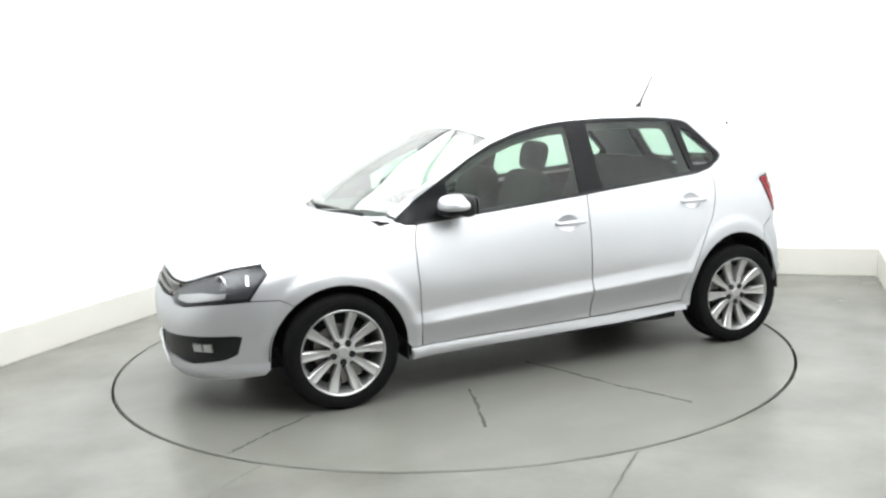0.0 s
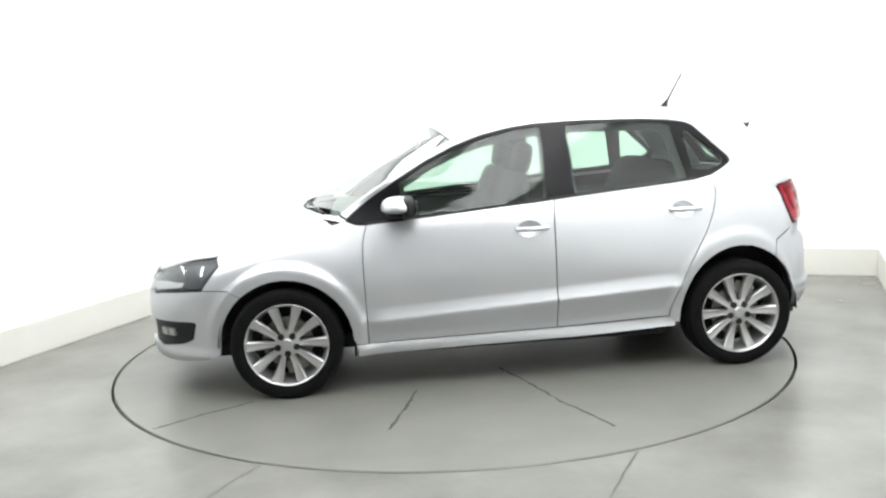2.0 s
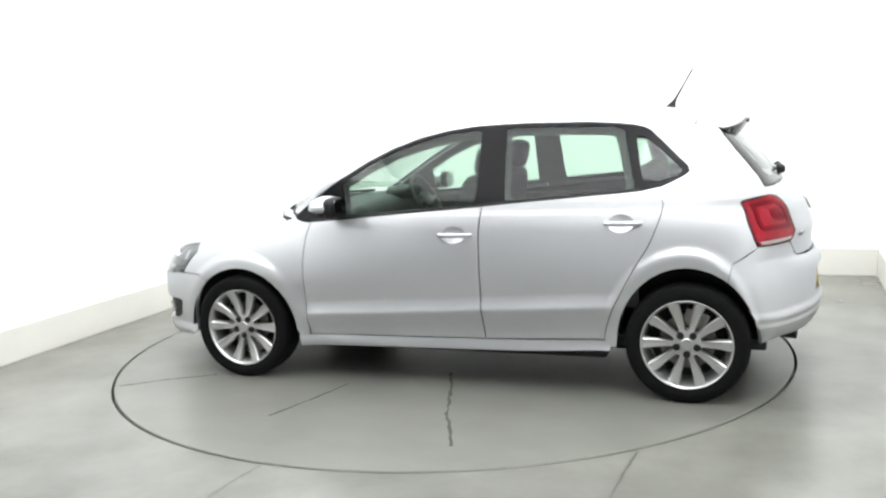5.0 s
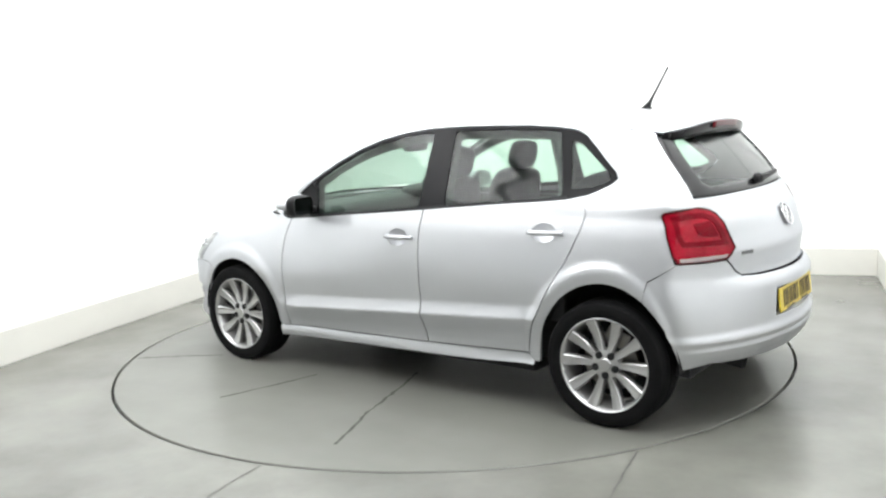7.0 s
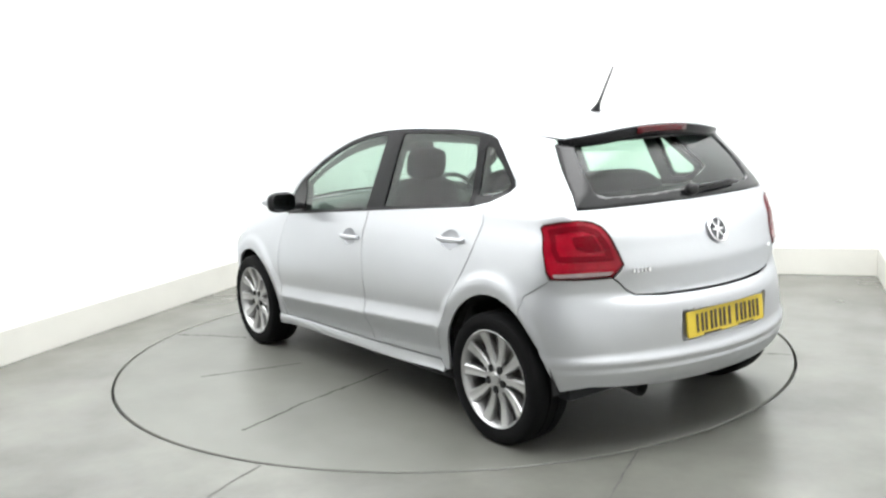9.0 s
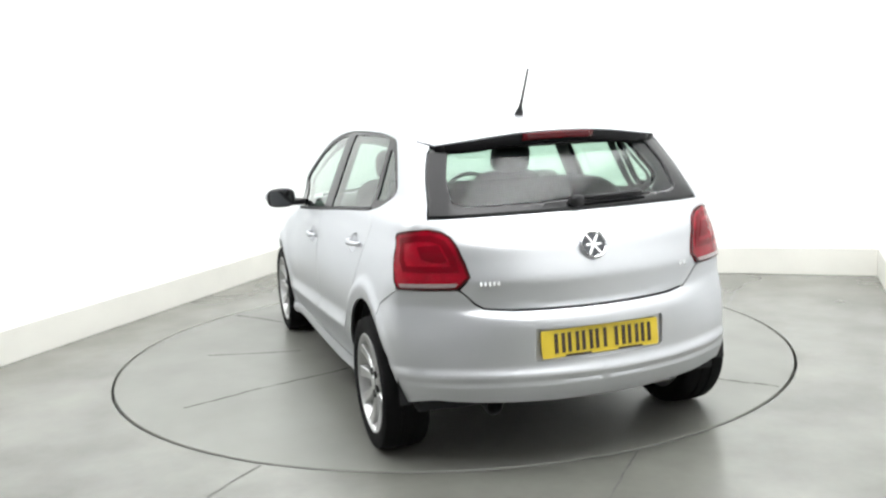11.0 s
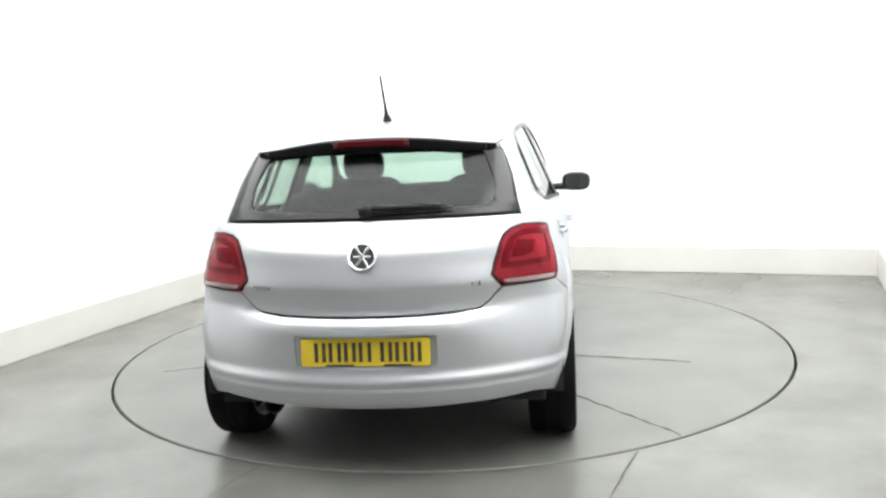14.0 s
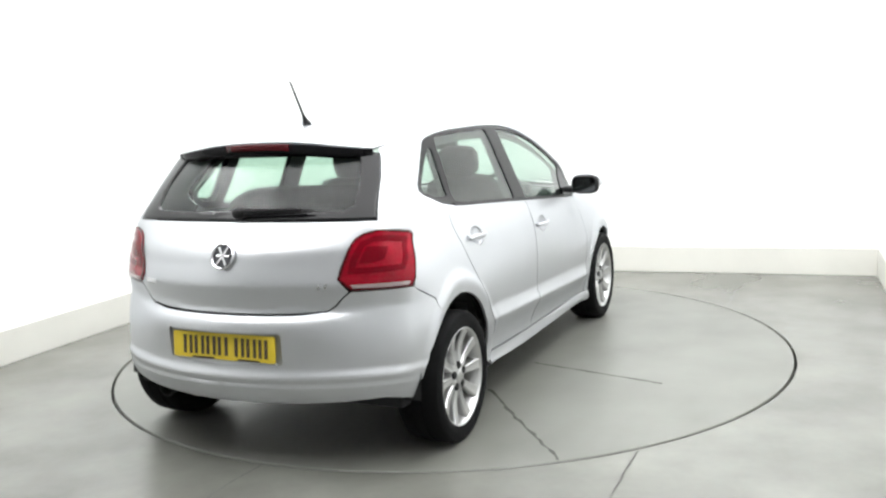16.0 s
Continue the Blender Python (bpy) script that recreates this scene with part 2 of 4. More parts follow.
def wrap(u, z):
    """The shell: u runs round the car from the middle of its rear over the left side to the middle of its nose, z is the height."""
    if X_REAR <= u <= X_FRONT:
        return (u, plain_width(u, z), z)
    if u < X_REAR:
        end, n, mid, b = curve(REAR_END, z), 6.0 + 5.0 * ease(0.93, 1.10, z), X_REAR, min(math.pi / 2, (X_REAR - u) / 0.93)
        if 0.44 < z < 0.69:
            end += (curve(REAR_FLUSH, z) - end) * (1 - ease(0.85, 1.20, b))
    else:
        end, n, mid, b = curve(FRONT_END, z), 3.4, X_FRONT, min(math.pi / 2, (u - X_FRONT) / 1.1)
    s, c = max(math.sin(b), 1e-9), max(math.cos(b), 1e-9)
    k = (s**n + c**n) ** (-1 / n)
    x = mid + s * k * (end - mid)
    y = c * k * plain_width(x, z) if b < math.pi / 2 - 1e-7 else 0.0
    if u < X_REAR:
        x += curve(REAR_BOW, z) * y * y * (s * k) ** 4
    return (x, y, z)


MID_REAR, MID_NOSE = X_REAR - 0.93 * math.pi / 2, X_FRONT + 1.1 * math.pi / 2


def at_side(x, z):
    """The shell's u at a place along the car's side."""
    if X_REAR <= x <= X_FRONT:
        return (x, z)
    a, b = (X_REAR, MID_REAR) if x < 0 else (X_FRONT, MID_NOSE)
    for _ in range(34):
        m = (a + b) / 2
        if (wrap(m, z)[0] > x) == (x < 0):
            a = m
        else:
            b = m
    return ((a + b) / 2, z)


def at_end(y, z, rear=True):
    """The shell's u at a half width y of the rear or the nose."""
    if y <= 0:
        return (MID_REAR if rear else MID_NOSE, z)
    a, b = (X_REAR - 0.3, MID_REAR) if rear else (X_FRONT + 0.1, MID_NOSE)
    for _ in range(34):
        m = (a + b) / 2
        if wrap(m, z)[1] > y:
            a = m
        else:
            b = m
    return ((a + b) / 2, z)


def side(x, z):
    """Half width of the car's shell at x along it and height z."""
    return wrap(at_side(x, z)[0], z)[1]


def end_at(y, z, rear=True):
    """Place along the car of its rear or front face at half width y and height z."""
    return wrap(at_end(abs(y), z, rear)[0], z)[0]


def top(x, t, cabin=True):
    """The roof, screen or bonnet: t runs over the width from -1 to 1."""
    ze, zc = curve(EDGE, x), curve(CROWN_CABIN if cabin else CROWN_HOOD, x)
    xs = max(x, -1.36)
    w = side(xs, curve(EDGE, xs)) - 0.25 * (xs - x)
    return (x, t * w, ze + max(0.0, zc - ze) * (1 - abs(t) ** 2.4))


# ---- car materials ----
SILVER = material("silver_car_paint", (0.535, 0.545, 0.565), 0.32, metal=0.68, vary=0.04, scale=3, coat=0.08)
SILVER.node_tree.nodes["Principled BSDF"].inputs["Specular Tint"].default_value = (0.68, 0.69, 0.71, 1)
BLACK_GLOSS = material("black_gloss_trim_and_shade", (0.008, 0.008, 0.009), 0.22, vary=0.2, spec=0.14)
BLACK_GLASS = material("black_printed_glass", (0.006, 0.006, 0.007), 0.18, vary=0.2, spec=0.4)
BLACK = material("black_plastic", (0.012, 0.012, 0.013), 0.5, spec=0.25, vary=0.25, scale=12, bump=0.1, bump_scale=300)
DARK = material("underbody_black", (0.012, 0.012, 0.013), 0.85, vary=0.3)
RUBBER = material("tyre_rubber", (0.006, 0.006, 0.0065), 0.75, spec=0.1, vary=0.25, scale=10, bump=0.15, bump_scale=200)
ALLOY = material("silver_alloy", (0.50, 0.50, 0.50), 0.33, metal=0.85, vary=0.10, scale=8, coat=0.15)
STEEL = material("brake_steel", (0.22, 0.21, 0.20), 0.42, metal=0.9, vary=0.3, scale=20)
CHROME = material("chrome", (0.80, 0.80, 0.82), 0.10, metal=1.0, vary=0.03)
# base colour darkened in place of the dim view the mirrors would reflect
MIRROR = material("darkened_mirror", (0.14, 0.145, 0.15), 0.04, metal=1.0, vary=0.02)
RED = material("red_lamp_plastic", (0.31, 0.002, 0.014), 0.14, vary=0.45, scale=9, spec=0.3)
RED_DEEP = material("dark_red_lamp_plastic", (0.075, 0.002, 0.005), 0.2, vary=0.3, scale=9, spec=0.35)
RED_MID = material("mid_red_lamp_plastic", (0.155, 0.002, 0.008), 0.16, vary=0.3, scale=9, spec=0.12)
CLEAR = material("clear_lamp_plastic", (0.45, 0.36, 0.36), 0.15, metal=0.4, vary=0.1, scale=20, coat=0.5)
YELLOW = material("yellow_plate", (0.66, 0.49, 0.03), 0.38, vary=0.08, scale=12)
INK = material("dark_print", (0.045, 0.03, 0.02), 0.5)
FABRIC = material("charcoal_seat_fabric", (0.016, 0.0165, 0.018), 0.9, vary=0.3, scale=20)
LINING = material("grey_roof_lining", (0.42, 0.42, 0.41), 0.9, vary=0.06, scale=20)
DASH = material("charcoal_dashboard_plastic", (0.035, 0.036, 0.038), 0.6, vary=0.2, scale=15, bump=0.15, bump_scale=250)
LINER = material("lamp_liner_grey", (0.085, 0.088, 0.094), 0.3, metal=0.7, vary=0.25, scale=14)
SMOKE = material("headlamp_interior", (0.022, 0.023, 0.026), 0.28, metal=0.0, spec=0.2, vary=0.3, scale=14)


def pane(name, tint, gloss=0.05, haze=0.02):
    """Thin tinted glass: what lies behind shows through, with a gloss that grows towards grazing views."""
    m = bpy.data.materials.new(name)
    m.use_nodes = True
    nodes, links = m.node_tree.nodes, m.node_tree.links
    nodes.remove(nodes["Principled BSDF"])
    clear, shine, mix, fres, power, gain = (nodes.new("ShaderNode" + k) for k in ("BsdfTransparent", "BsdfGlossy", "MixShader", "LayerWeight", "Math", "Math"))
    clear.inputs[0].default_value, shine.inputs["Roughness"].default_value = (*tint, 1), haze
    fres.inputs["Blend"].default_value = 0.5
    power.operation, power.inputs[1].default_value = "POWER", 4.0
    gain.operation, gain.inputs[1].default_value, gain.inputs[2].default_value = "MULTIPLY_ADD", 0.9, gloss
    links.new(fres.outputs["Facing"], power.inputs[0])
    links.new(power.outputs[0], gain.inputs[0])
    links.new(gain.outputs[0], mix.inputs[0])
    links.new(clear.outputs[0], mix.inputs[1])
    links.new(shine.outputs[0], mix.inputs[2])
    links.new(mix.outputs[0], nodes["Material Output"].inputs[0])
    return m


GLASS = pane("green_tinted_glass", (0.66, 0.80, 0.71), 0.042)
SCREEN = pane("hazy_windscreen_glass", (0.70, 0.82, 0.75), 0.12)
HATCH = pane("rear_glass", (0.62, 0.76, 0.68), 0.045, 0.16)
LENS = pane("clear_lens", (0.92, 0.93, 0.94), 0.025)

car = tagged(new("car"), "silver five-door hatchback car standing on the grey turntable", "car")

# ---- sheet panels cut out of the shell ----


def inside(p, poly):
    x, y = p
    odd = False
    for i in range(len(poly)):
        (x0, y0), (x1, y1) = poly[i - 1], poly[i]
        if (y0 > y) != (y1 > y) and x < (x1 - x0) * (y - y0) / (y1 - y0) + x0:
            odd = not odd
    return odd


def dense(poly, step):
    out = []
    for i in range(len(poly)):
        (x0, y0), (x1, y1) = poly[i], poly[(i + 1) % len(poly)]
        n = max(1, int(math.hypot(x1 - x0, y1 - y0) / step))
        out += [(x0 + (x1 - x0) * k / n, y0 + (y1 - y0) * k / n) for k in range(n)]
    return out


def area2(poly):
    return sum(poly[i - 1][0] * poly[i][1] - poly[i][0] * poly[i - 1][1] for i in range(len(poly)))


def inset(poly, d):
    """The outline drawn in by d."""
    if area2(poly) < 0:
        poly = poly[::-1]
    out = []
    for i in range(len(poly)):
        a, b, c = Vector(poly[i - 1]), Vector(poly[i]), Vector(poly[(i + 1) % len(poly)])
        e, f = (b - a).normalized(), (c - b).normalized()
        n, m = Vector((-e.y, e.x)), Vector((-f.y, f.x))
        v = (n + m) / max(0.35, 1 + n.dot(m))
        out.append((b.x + v.x * d, b.y + v.y * d))
    return out


def rounded(poly, r=0.02, n=4, keep=()):
    """The outline with its corners rounded off."""
    out = []
    for i in range(len(poly)):
        a, b, c = Vector(poly[i - 1]), Vector(poly[i]), Vector(poly[(i + 1) % len(poly)])
        if i in keep:
            out.append(tuple(b))
            continue
        k1, k2 = min(r, (a - b).length * 0.45), min(r, (c - b).length * 0.45)
        p, q = b + (a - b).normalized() * k1, b + (c - b).normalized() * k2
        for j in range(n + 1):
            t = j / n
            out.append(tuple(p * (1 - t) ** 2 + b * 2 * t * (1 - t) + q * t * t))
    return out


def along(f, a, b, n):
    return [f(a + (b - a) * k / n) for k in range(n + 1)]


def sheet(outline, holes=(), shell=wrap, lift=0.0, skirt=0.014, step=0.035, gap=0.002, mirror=False, centre=None):
    """A panel cut from the shell along an outline, with turned-in edges. mirror: the same on the car's other side; centre: the u at which two halves join."""
    from mathutils.geometry import delaunay_2d_cdt as cdt
    rim = dense(inset(outline, gap), step)
    if centre is not None:
        rim = [(u if abs(u - centre) > 2.2 * max(gap, 0.002) else centre, z) for u, z in rim]
    cuts = [dense(inset(h, -gap), step * 0.7) for h in holes]
    us, zs = [p[0] for p in rim], [p[1] for p in rim]
    pts, edges = [], []
    for loop in (rim, *cuts):
        k = len(pts)
        pts += loop
        edges += [(k + i, k + (i + 1) % len(loop)) for i in range(len(loop))]
    near = {(int(p[0] / (step * 0.55)), int(p[1] / (step * 0.55))) for p in pts}
    n, m = int((max(us) - min(us)) / step), int((max(zs) - min(zs)) / (step * 0.6))
    for i in range(1, n + 1):
        for j in range(1, m + 1):
            p = (min(us) + i * step + 0.3 * step * (j % 2), min(zs) + j * step * 0.6)
            if (int(p[0] / (step * 0.55)), int(p[1] / (step * 0.55))) not in near and inside(p, rim) and not any(inside(p, c) for c in cuts):
                pts.append(p)
    verts, _, faces, *_ = cdt([Vector(p) for p in pts], edges, [], 0, 1e-6)

    def place(p):
        return Vector(shell(p[0], p[1]))

    def normal(p, e=0.004):
        du, dz = place((p[0] + e, p[1])) - place((p[0] - e, p[1])), place((p[0], p[1] + e)) - place((p[0], p[1] - e))
        v = du.cross(dz)
        return (-v).normalized() if v.length > 1e-12 else Vector((0, 0, 1))

    bm = bmesh.new()
    data = []
    for v in verts:
        nv = normal(v)
        if centre is not None and abs(v.x - centre) < 1e-5:
            nv = Vector((nv.x, 0, nv.z)).normalized()
        data.append((place(v) + nv * lift, nv))
    vs = [bm.verts.new(c) for c, _ in data]
    for f in faces:
        c = (sum(verts[i].x for i in f) / len(f), sum(verts[i].y for i in f) / len(f))
        if inside(c, rim) and not any(inside(c, h) for h in cuts):
            a, b, d = (data[i][0] for i in f[:3])
            order = f if (b - a).cross(d - a).dot(data[f[0]][1]) > 0 else f[::-1]
            bm.faces.new([vs[i] for i in order])
    for v in [v for v in bm.verts if not v.link_faces]:
        bm.verts.remove(v)
    calm = {vs[i]: normal(verts[i], 0.04) for i in range(len(vs)) if vs[i].is_valid}
    if skirt:
        for e in [e for e in bm.edges if len(e.link_faces) == 1]:
            a, b = e.verts
            if centre is not None and abs(a.co.y) < 1e-4 and abs(b.co.y) < 1e-4:
                continue
            e.tag = True
        low = {}
        for e in [e for e in bm.edges if e.tag]:
            loop = e.link_loops[0]
            a, b = loop.vert, loop.link_loop_next.vert
            q = []
            for v in (b, a):
                q.append(v)
            for v in (a, b):
                if v not in low:
                    low[v] = bm.verts.new(v.co - calm[v] * skirt)
                q.append(low[v])
            bm.faces.new(q)
    if mirror:
        old = {v: bm.verts.new((v.co.x, -v.co.y, v.co.z)) for v in bm.verts[:]}
        for f in [f for f in bm.faces[:] if all(v in old for v in f.verts)]:
            bm.faces.new([old[v] for v in reversed(f.verts)])
    if centre is not None:
        bmesh.ops.remove_doubles(bm, verts=bm.verts[:], dist=0.0006)
    return bm


def flipped(bm):
    for v in bm.verts:
        v.co.y = -v.co.y
    bmesh.ops.reverse_faces(bm, faces=bm.faces[:])
    return bm


def panel(name, mat, parent, outline, label="", pair=True, **kw):
    """Panels for the left side and, as a pair, for the right side. Returns them."""
    made = []
    for right in ((False, True) if pair else (False,)):
        bm = sheet(outline, **kw)
        if right:
            flipped(bm)
        ob = part(name, bm, mat, parent[right] if isinstance(parent, (list, tuple)) else parent, label, smooth=True)
        ob.data.set_sharp_from_angle(angle=radians(38))
        made.append(ob)
    return made if pair else made[0]


def s_(points):
    return [at_side(*p) for p in points]


def r_(points):
    return [at_end(*p) for p in points]


def f_(points):
    return [at_end(*p, rear=False) for p in points]


def arch(xw, a, b, t0, t1, n=18, grow=0.0):
    return [(xw + (a + grow) * math.cos(radians(t0 + (t1 - t0) * k / n)), 0.285 + (b + grow) * math.sin(radians(t0 + (t1 - t0) * k / n))) for k in range(n + 1)]


BELT = [(0.777, 0.893), (0.45, 0.922), (0.148, 0.947), (-0.147, 0.970), (-0.438, 0.994), (-0.727, 1.015), (-1.013, 1.036), (-1.09, 1.049)]
DLO_TAIL = [(-1.16, 1.071), (-1.221, 1.101), (-1.243, 1.124), (-1.232, 1.150), (-1.118, 1.264), (-1.055, 1.324), (-1.02, 1.341), (-0.979, 1.351)]
DLO_TOP = [(-0.747, 1.374), (-0.452, 1.381), (-0.304, 1.380), (-0.154, 1.375), (-0.004, 1.358), (0.147, 1.327), (0.299, 1.277), (0.452, 1.207), (0.605, 1.122), (0.766, 1.020), (0.885, 0.930), (0.886, 0.915), (0.841, 0.897)]
DLO = BELT + DLO_TAIL + DLO_TOP
DOOR_FRONT_EDGE = [(0.804, 0.262), (0.808, 0.374), (0.811, 0.531), (0.815, 0.683), (0.810, 0.801), (0.790, 0.875), (0.777, 0.893)]
SPLIT = [(-0.216, 0.277), (-0.213, 0.45), (-0.210, 0.628), (-0.209, 0.864), (-0.220, 0.976)]
DOOR_REAR_EDGE = [(-1.104, 1.052), (-1.126, 0.969), (-1.101, 0.874), (-1.045, 0.749), (-0.957, 0.606), (-0.905, 0.500), (-0.862, 0.400), (-0.842, 0.330), (-0.838, 0.297)]
GATE_U = s_([(-1.264, 1.340), (-1.33, 1.312)]) + r_([(0.549, 1.290), (0.566, 1.250), (0.584, 1.200), (0.603, 1.115), (0.621, 1.040)])
LAMP_SIDE = [(-1.610, 0.999), (-1.560, 0.995), (-1.490, 0.982), (-1.478, 0.968), (-1.508, 0.890), (-1.542, 0.795), (-1.560, 0.765)]
LAMP_REAR = [(0.547, 0.766), (0.500, 0.812), (0.512, 0.865), (0.535, 0.935), (0.552, 0.968), (0.580, 0.988), (0.610, 0.996), (0.638, 0.999)]

# fender, doors, sides, sills
front_arch = arch(1.235, 0.35, 0.35, 0, 180)
rear_arch = arch(-1.235, 0.333, 0.384, 0, 180)
front_arch_side = [p for p in front_arch if not (p[0] > 1.235 and p[1] < 0.54)]
fender = s_([(0.866, 0.262), (0.806, 0.262), *DOOR_FRONT_EDGE[1:6], (0.777, 0.889), (0.841, 0.893), (0.890, 0.911), (0.90, 0.925)] + along(lambda x: (x, curve(EDGE, x) - 0.004), 0.93, 1.55, 14)
            + [(1.585, 0.752), (1.566, 0.712), (1.618, 0.655), (1.665, 0.592), (1.524, 0.590)] + front_arch_side[:-1] + [(0.8855, 0.29)])
panel("front_fender", SILVER, car, fender, step=0.022)

cup_front, cup_rear = (-0.072, 0.828), (-0.925, 0.880)


def oval(c, a, b, n=24, pinch=1.0):
    return [(c[0] + a * math.cos(2 * math.pi * k / n), c[1] + b * math.copysign(abs(math.sin(2 * math.pi * k / n)) ** pinch, math.sin(2 * math.pi * k / n))) for k in range(n)]


belt_y = lambda x: curve(sorted(BELT), x)
front_door_line = DOOR_FRONT_EDGE + [(x, belt_y(x) - 0.003) for x in (0.6, 0.45, 0.3, 0.148, 0.0, -0.147)] + [(-0.22, belt_y(-0.22) - 0.003)] + SPLIT[::-1][1:]
rear_door_line = SPLIT + [(x, belt_y(x) - 0.003) for x in (-0.22, -0.33, -0.438, -0.58, -0.727, -0.87, -1.013)] + DOOR_REAR_EDGE
rear_door_line.remove(SPLIT[-1])
front_doors = panel("front_door", SILVER, car, s_(front_door_line), holes=[oval(cup_front, 0.062, 0.042)], step=0.014, gap=0.003)
rear_doors = panel("rear_door", SILVER, car, s_(rear_door_line), holes=[oval(at_side(*cup_rear), 0.062, 0.042)], step=0.014, gap=0.003)

body_side = (LAMP_SIDE[:-1] + [(-1.556, 0.758), (-1.50, 0.722), (-1.445, 0.690)]
             + [(-1.426, 0.5995)] + [p for p in rear_arch[::-1] if p[0] > -1.42 and p[1] > 0.3] + [(-0.897, 0.262), (-0.872, 0.262), (-0.838, 0.285)] + DOOR_REAR_EDGE[::-1][1:-1] + [(-1.10, 1.046)] + DLO_TAIL + DLO_TOP[:-2])
panel("body_side", SILVER, car, s_(along(lambda x: (x, curve(EDGE, x) - 0.002), 0.915, -1.262, 44)) + GATE_U + s_(body_side), step=0.022)
sill = s_([(0.872, 0.2615), (0.866, 0.20), (0.3, 0.212), (-0.4, 0.222), (-0.866, 0.242), (-0.870, 0.266), (-0.842, 0.2955), (-0.4, 0.2815), (0.2, 0.2685)])
panel("sill", SILVER, car, sill, lift=0.003)

# the dark window band with its panes
FRONT_PANE = rounded([(0.555, 0.945), (0.575, 1.075), (0.452, 1.158), (0.299, 1.226), (0.147, 1.275), (-0.004, 1.306), (-0.10, 1.318), (-0.176, 1.322), (-0.17, 0.993)], 0.015)
REAR_PANE = rounded([(-0.362, 1.012), (-0.345, 1.332), (-0.60, 1.330), (-0.865, 1.318), (-0.885, 1.30), (-0.945, 1.062)], 0.02)
QUARTER_PANE = rounded([(-1.022, 1.080), (-0.985, 1.300), (-1.030, 1.292), (-1.120, 1.215), (-1.208, 1.135), (-1.195, 1.110), (-1.12, 1.085)], 0.015)
OUTER_FRONT = rounded([(0.575, 0.926), (0.600, 1.100), (0.452, 1.189), (0.299, 1.259), (0.147, 1.309), (-0.004, 1.340), (-0.10, 1.353), (-0.190, 1.357), (-0.182, 0.985)], 0.015)
OUTER_REAR = rounded([(-0.335, 0.998), (-0.325, 1.362), (-0.60, 1.361), (-0.865, 1.350), (-0.925, 1.34), (-0.985, 1.048)], 0.02)
panel("inner_frame", DASH, car, s_([p for p in DLO]), holes=[s_(FRONT_PANE), s_(REAR_PANE), s_(QUARTER_PANE)], lift=-0.042, gap=0.001, skirt=0.0, label="dark inner window trim")
frames = panel("window_frame", BLACK_GLOSS, car, s_(DLO), holes=[s_(OUTER_FRONT), s_(OUTER_REAR), s_(QUARTER_PANE)], lift=-0.004, gap=0.001, label="gloss black window surround")
for outline, label in ((OUTER_FRONT, "front door window"), (OUTER_REAR, "rear door window"), (QUARTER_PANE, "small rear quarter window")):
    for ob in panel("window", GLASS, car, s_(outline), lift=-0.009, gap=-0.004, skirt=0.0, label=label):
        ob.visible_shadow = False
seal = s_([(x, belt_y(x) - 0.004) for x in (0.78, 0.45, 0.148, -0.147, -0.438, -0.727, -1.013)] + [(x, belt_y(x) + 0.010) for x in (-1.013, -0.727, -0.438, -0.147, 0.148, 0.45, 0.80)])
panel("window_seal", BLACK, car, seal, lift=0.002, gap=0.0)

# rear lamps
lamp_line = s_(LAMP_SIDE) + r_([(0.66, 0.766), *LAMP_REAR])
tail_lamps = panel("tail_lamp", RED, car, lamp_line, lift=0.004, label="red wraparound tail lamp", step=0.022)
inner = s_([(-1.58, 0.975), (-1.515, 0.962), (-1.548, 0.880), (-1.575, 0.835)]) + r_([(0.60, 0.832), (0.535, 0.832), (0.545, 0.89), (0.575, 0.955), (0.62, 0.975)])
core = s_([(-1.625, 0.935), (-1.60, 0.93), (-1.62, 0.885)]) + r_([(0.625, 0.872), (0.575, 0.872), (0.585, 0.90), (0.60, 0.938)])
panel("lamp_ring", RED_MID, tail_lamps, inset(inner, 0.0), holes=[inset(inner, 0.022)], lift=0.0065, gap=0.0, skirt=0.004, step=0.02, label="darker red inner ring")
panel("lamp_border", RED_DEEP, tail_lamps, inset(lamp_line, 0.001), holes=[inset(lamp_line, 0.009)], lift=0.006, gap=0.0, skirt=0.004, step=0.02, label="dark red border of the lamp")
panel("lamp_core", RED_MID, tail_lamps, core, lift=0.0065, gap=0.0, skirt=0.004, step=0.02)
strip = s_([(-1.572, 0.774), (-1.567, 0.788)]) + r_([(0.66, 0.790), (0.545, 0.790), (0.556, 0.776), (0.66, 0.773)])
panel("reversing_lamp", CLEAR, tail_lamps, strip, lift=0.0065, gap=0.0, skirt=0.004, step=0.02, label="clear strip along the lamp's foot")

# tailgate, rear bumper
gate = r_([(0.0, 0.674), (0.20, 0.675), (0.35, 0.677), (0.45, 0.684), (0.485, 0.705), (0.512, 0.735), (0.540, 0.760), *LAMP_REAR[1:]]) + r_([(0.626, 1.020), (0.621, 1.036), (0.58, 1.0358), (0.35, 1.036), (0.15, 1.036), (0.0, 1.036)])
tailgate = panel("tailgate", SILVER, car, gate, pair=False, mirror=True, centre=MID_REAR, step=0.022)
GLASS_LINE = GATE_U[:1:-1] + r_([(0.545, 1.301), (0.50, 1.312), (0.30, 1.318), (0.0, 1.320)])
clear_zone = r_([(0.0, 1.082), (0.35, 1.080), (0.47, 1.082), (0.515, 1.10), (0.505, 1.20), (0.47, 1.285), (0.44, 1.298), (0.2, 1.303), (0.0, 1.304)])
band = r_([(0.0, 1.039), (0.15, 1.039), (0.35, 1.039), (0.58, 1.039)]) + GLASS_LINE + clear_zone[::-1]
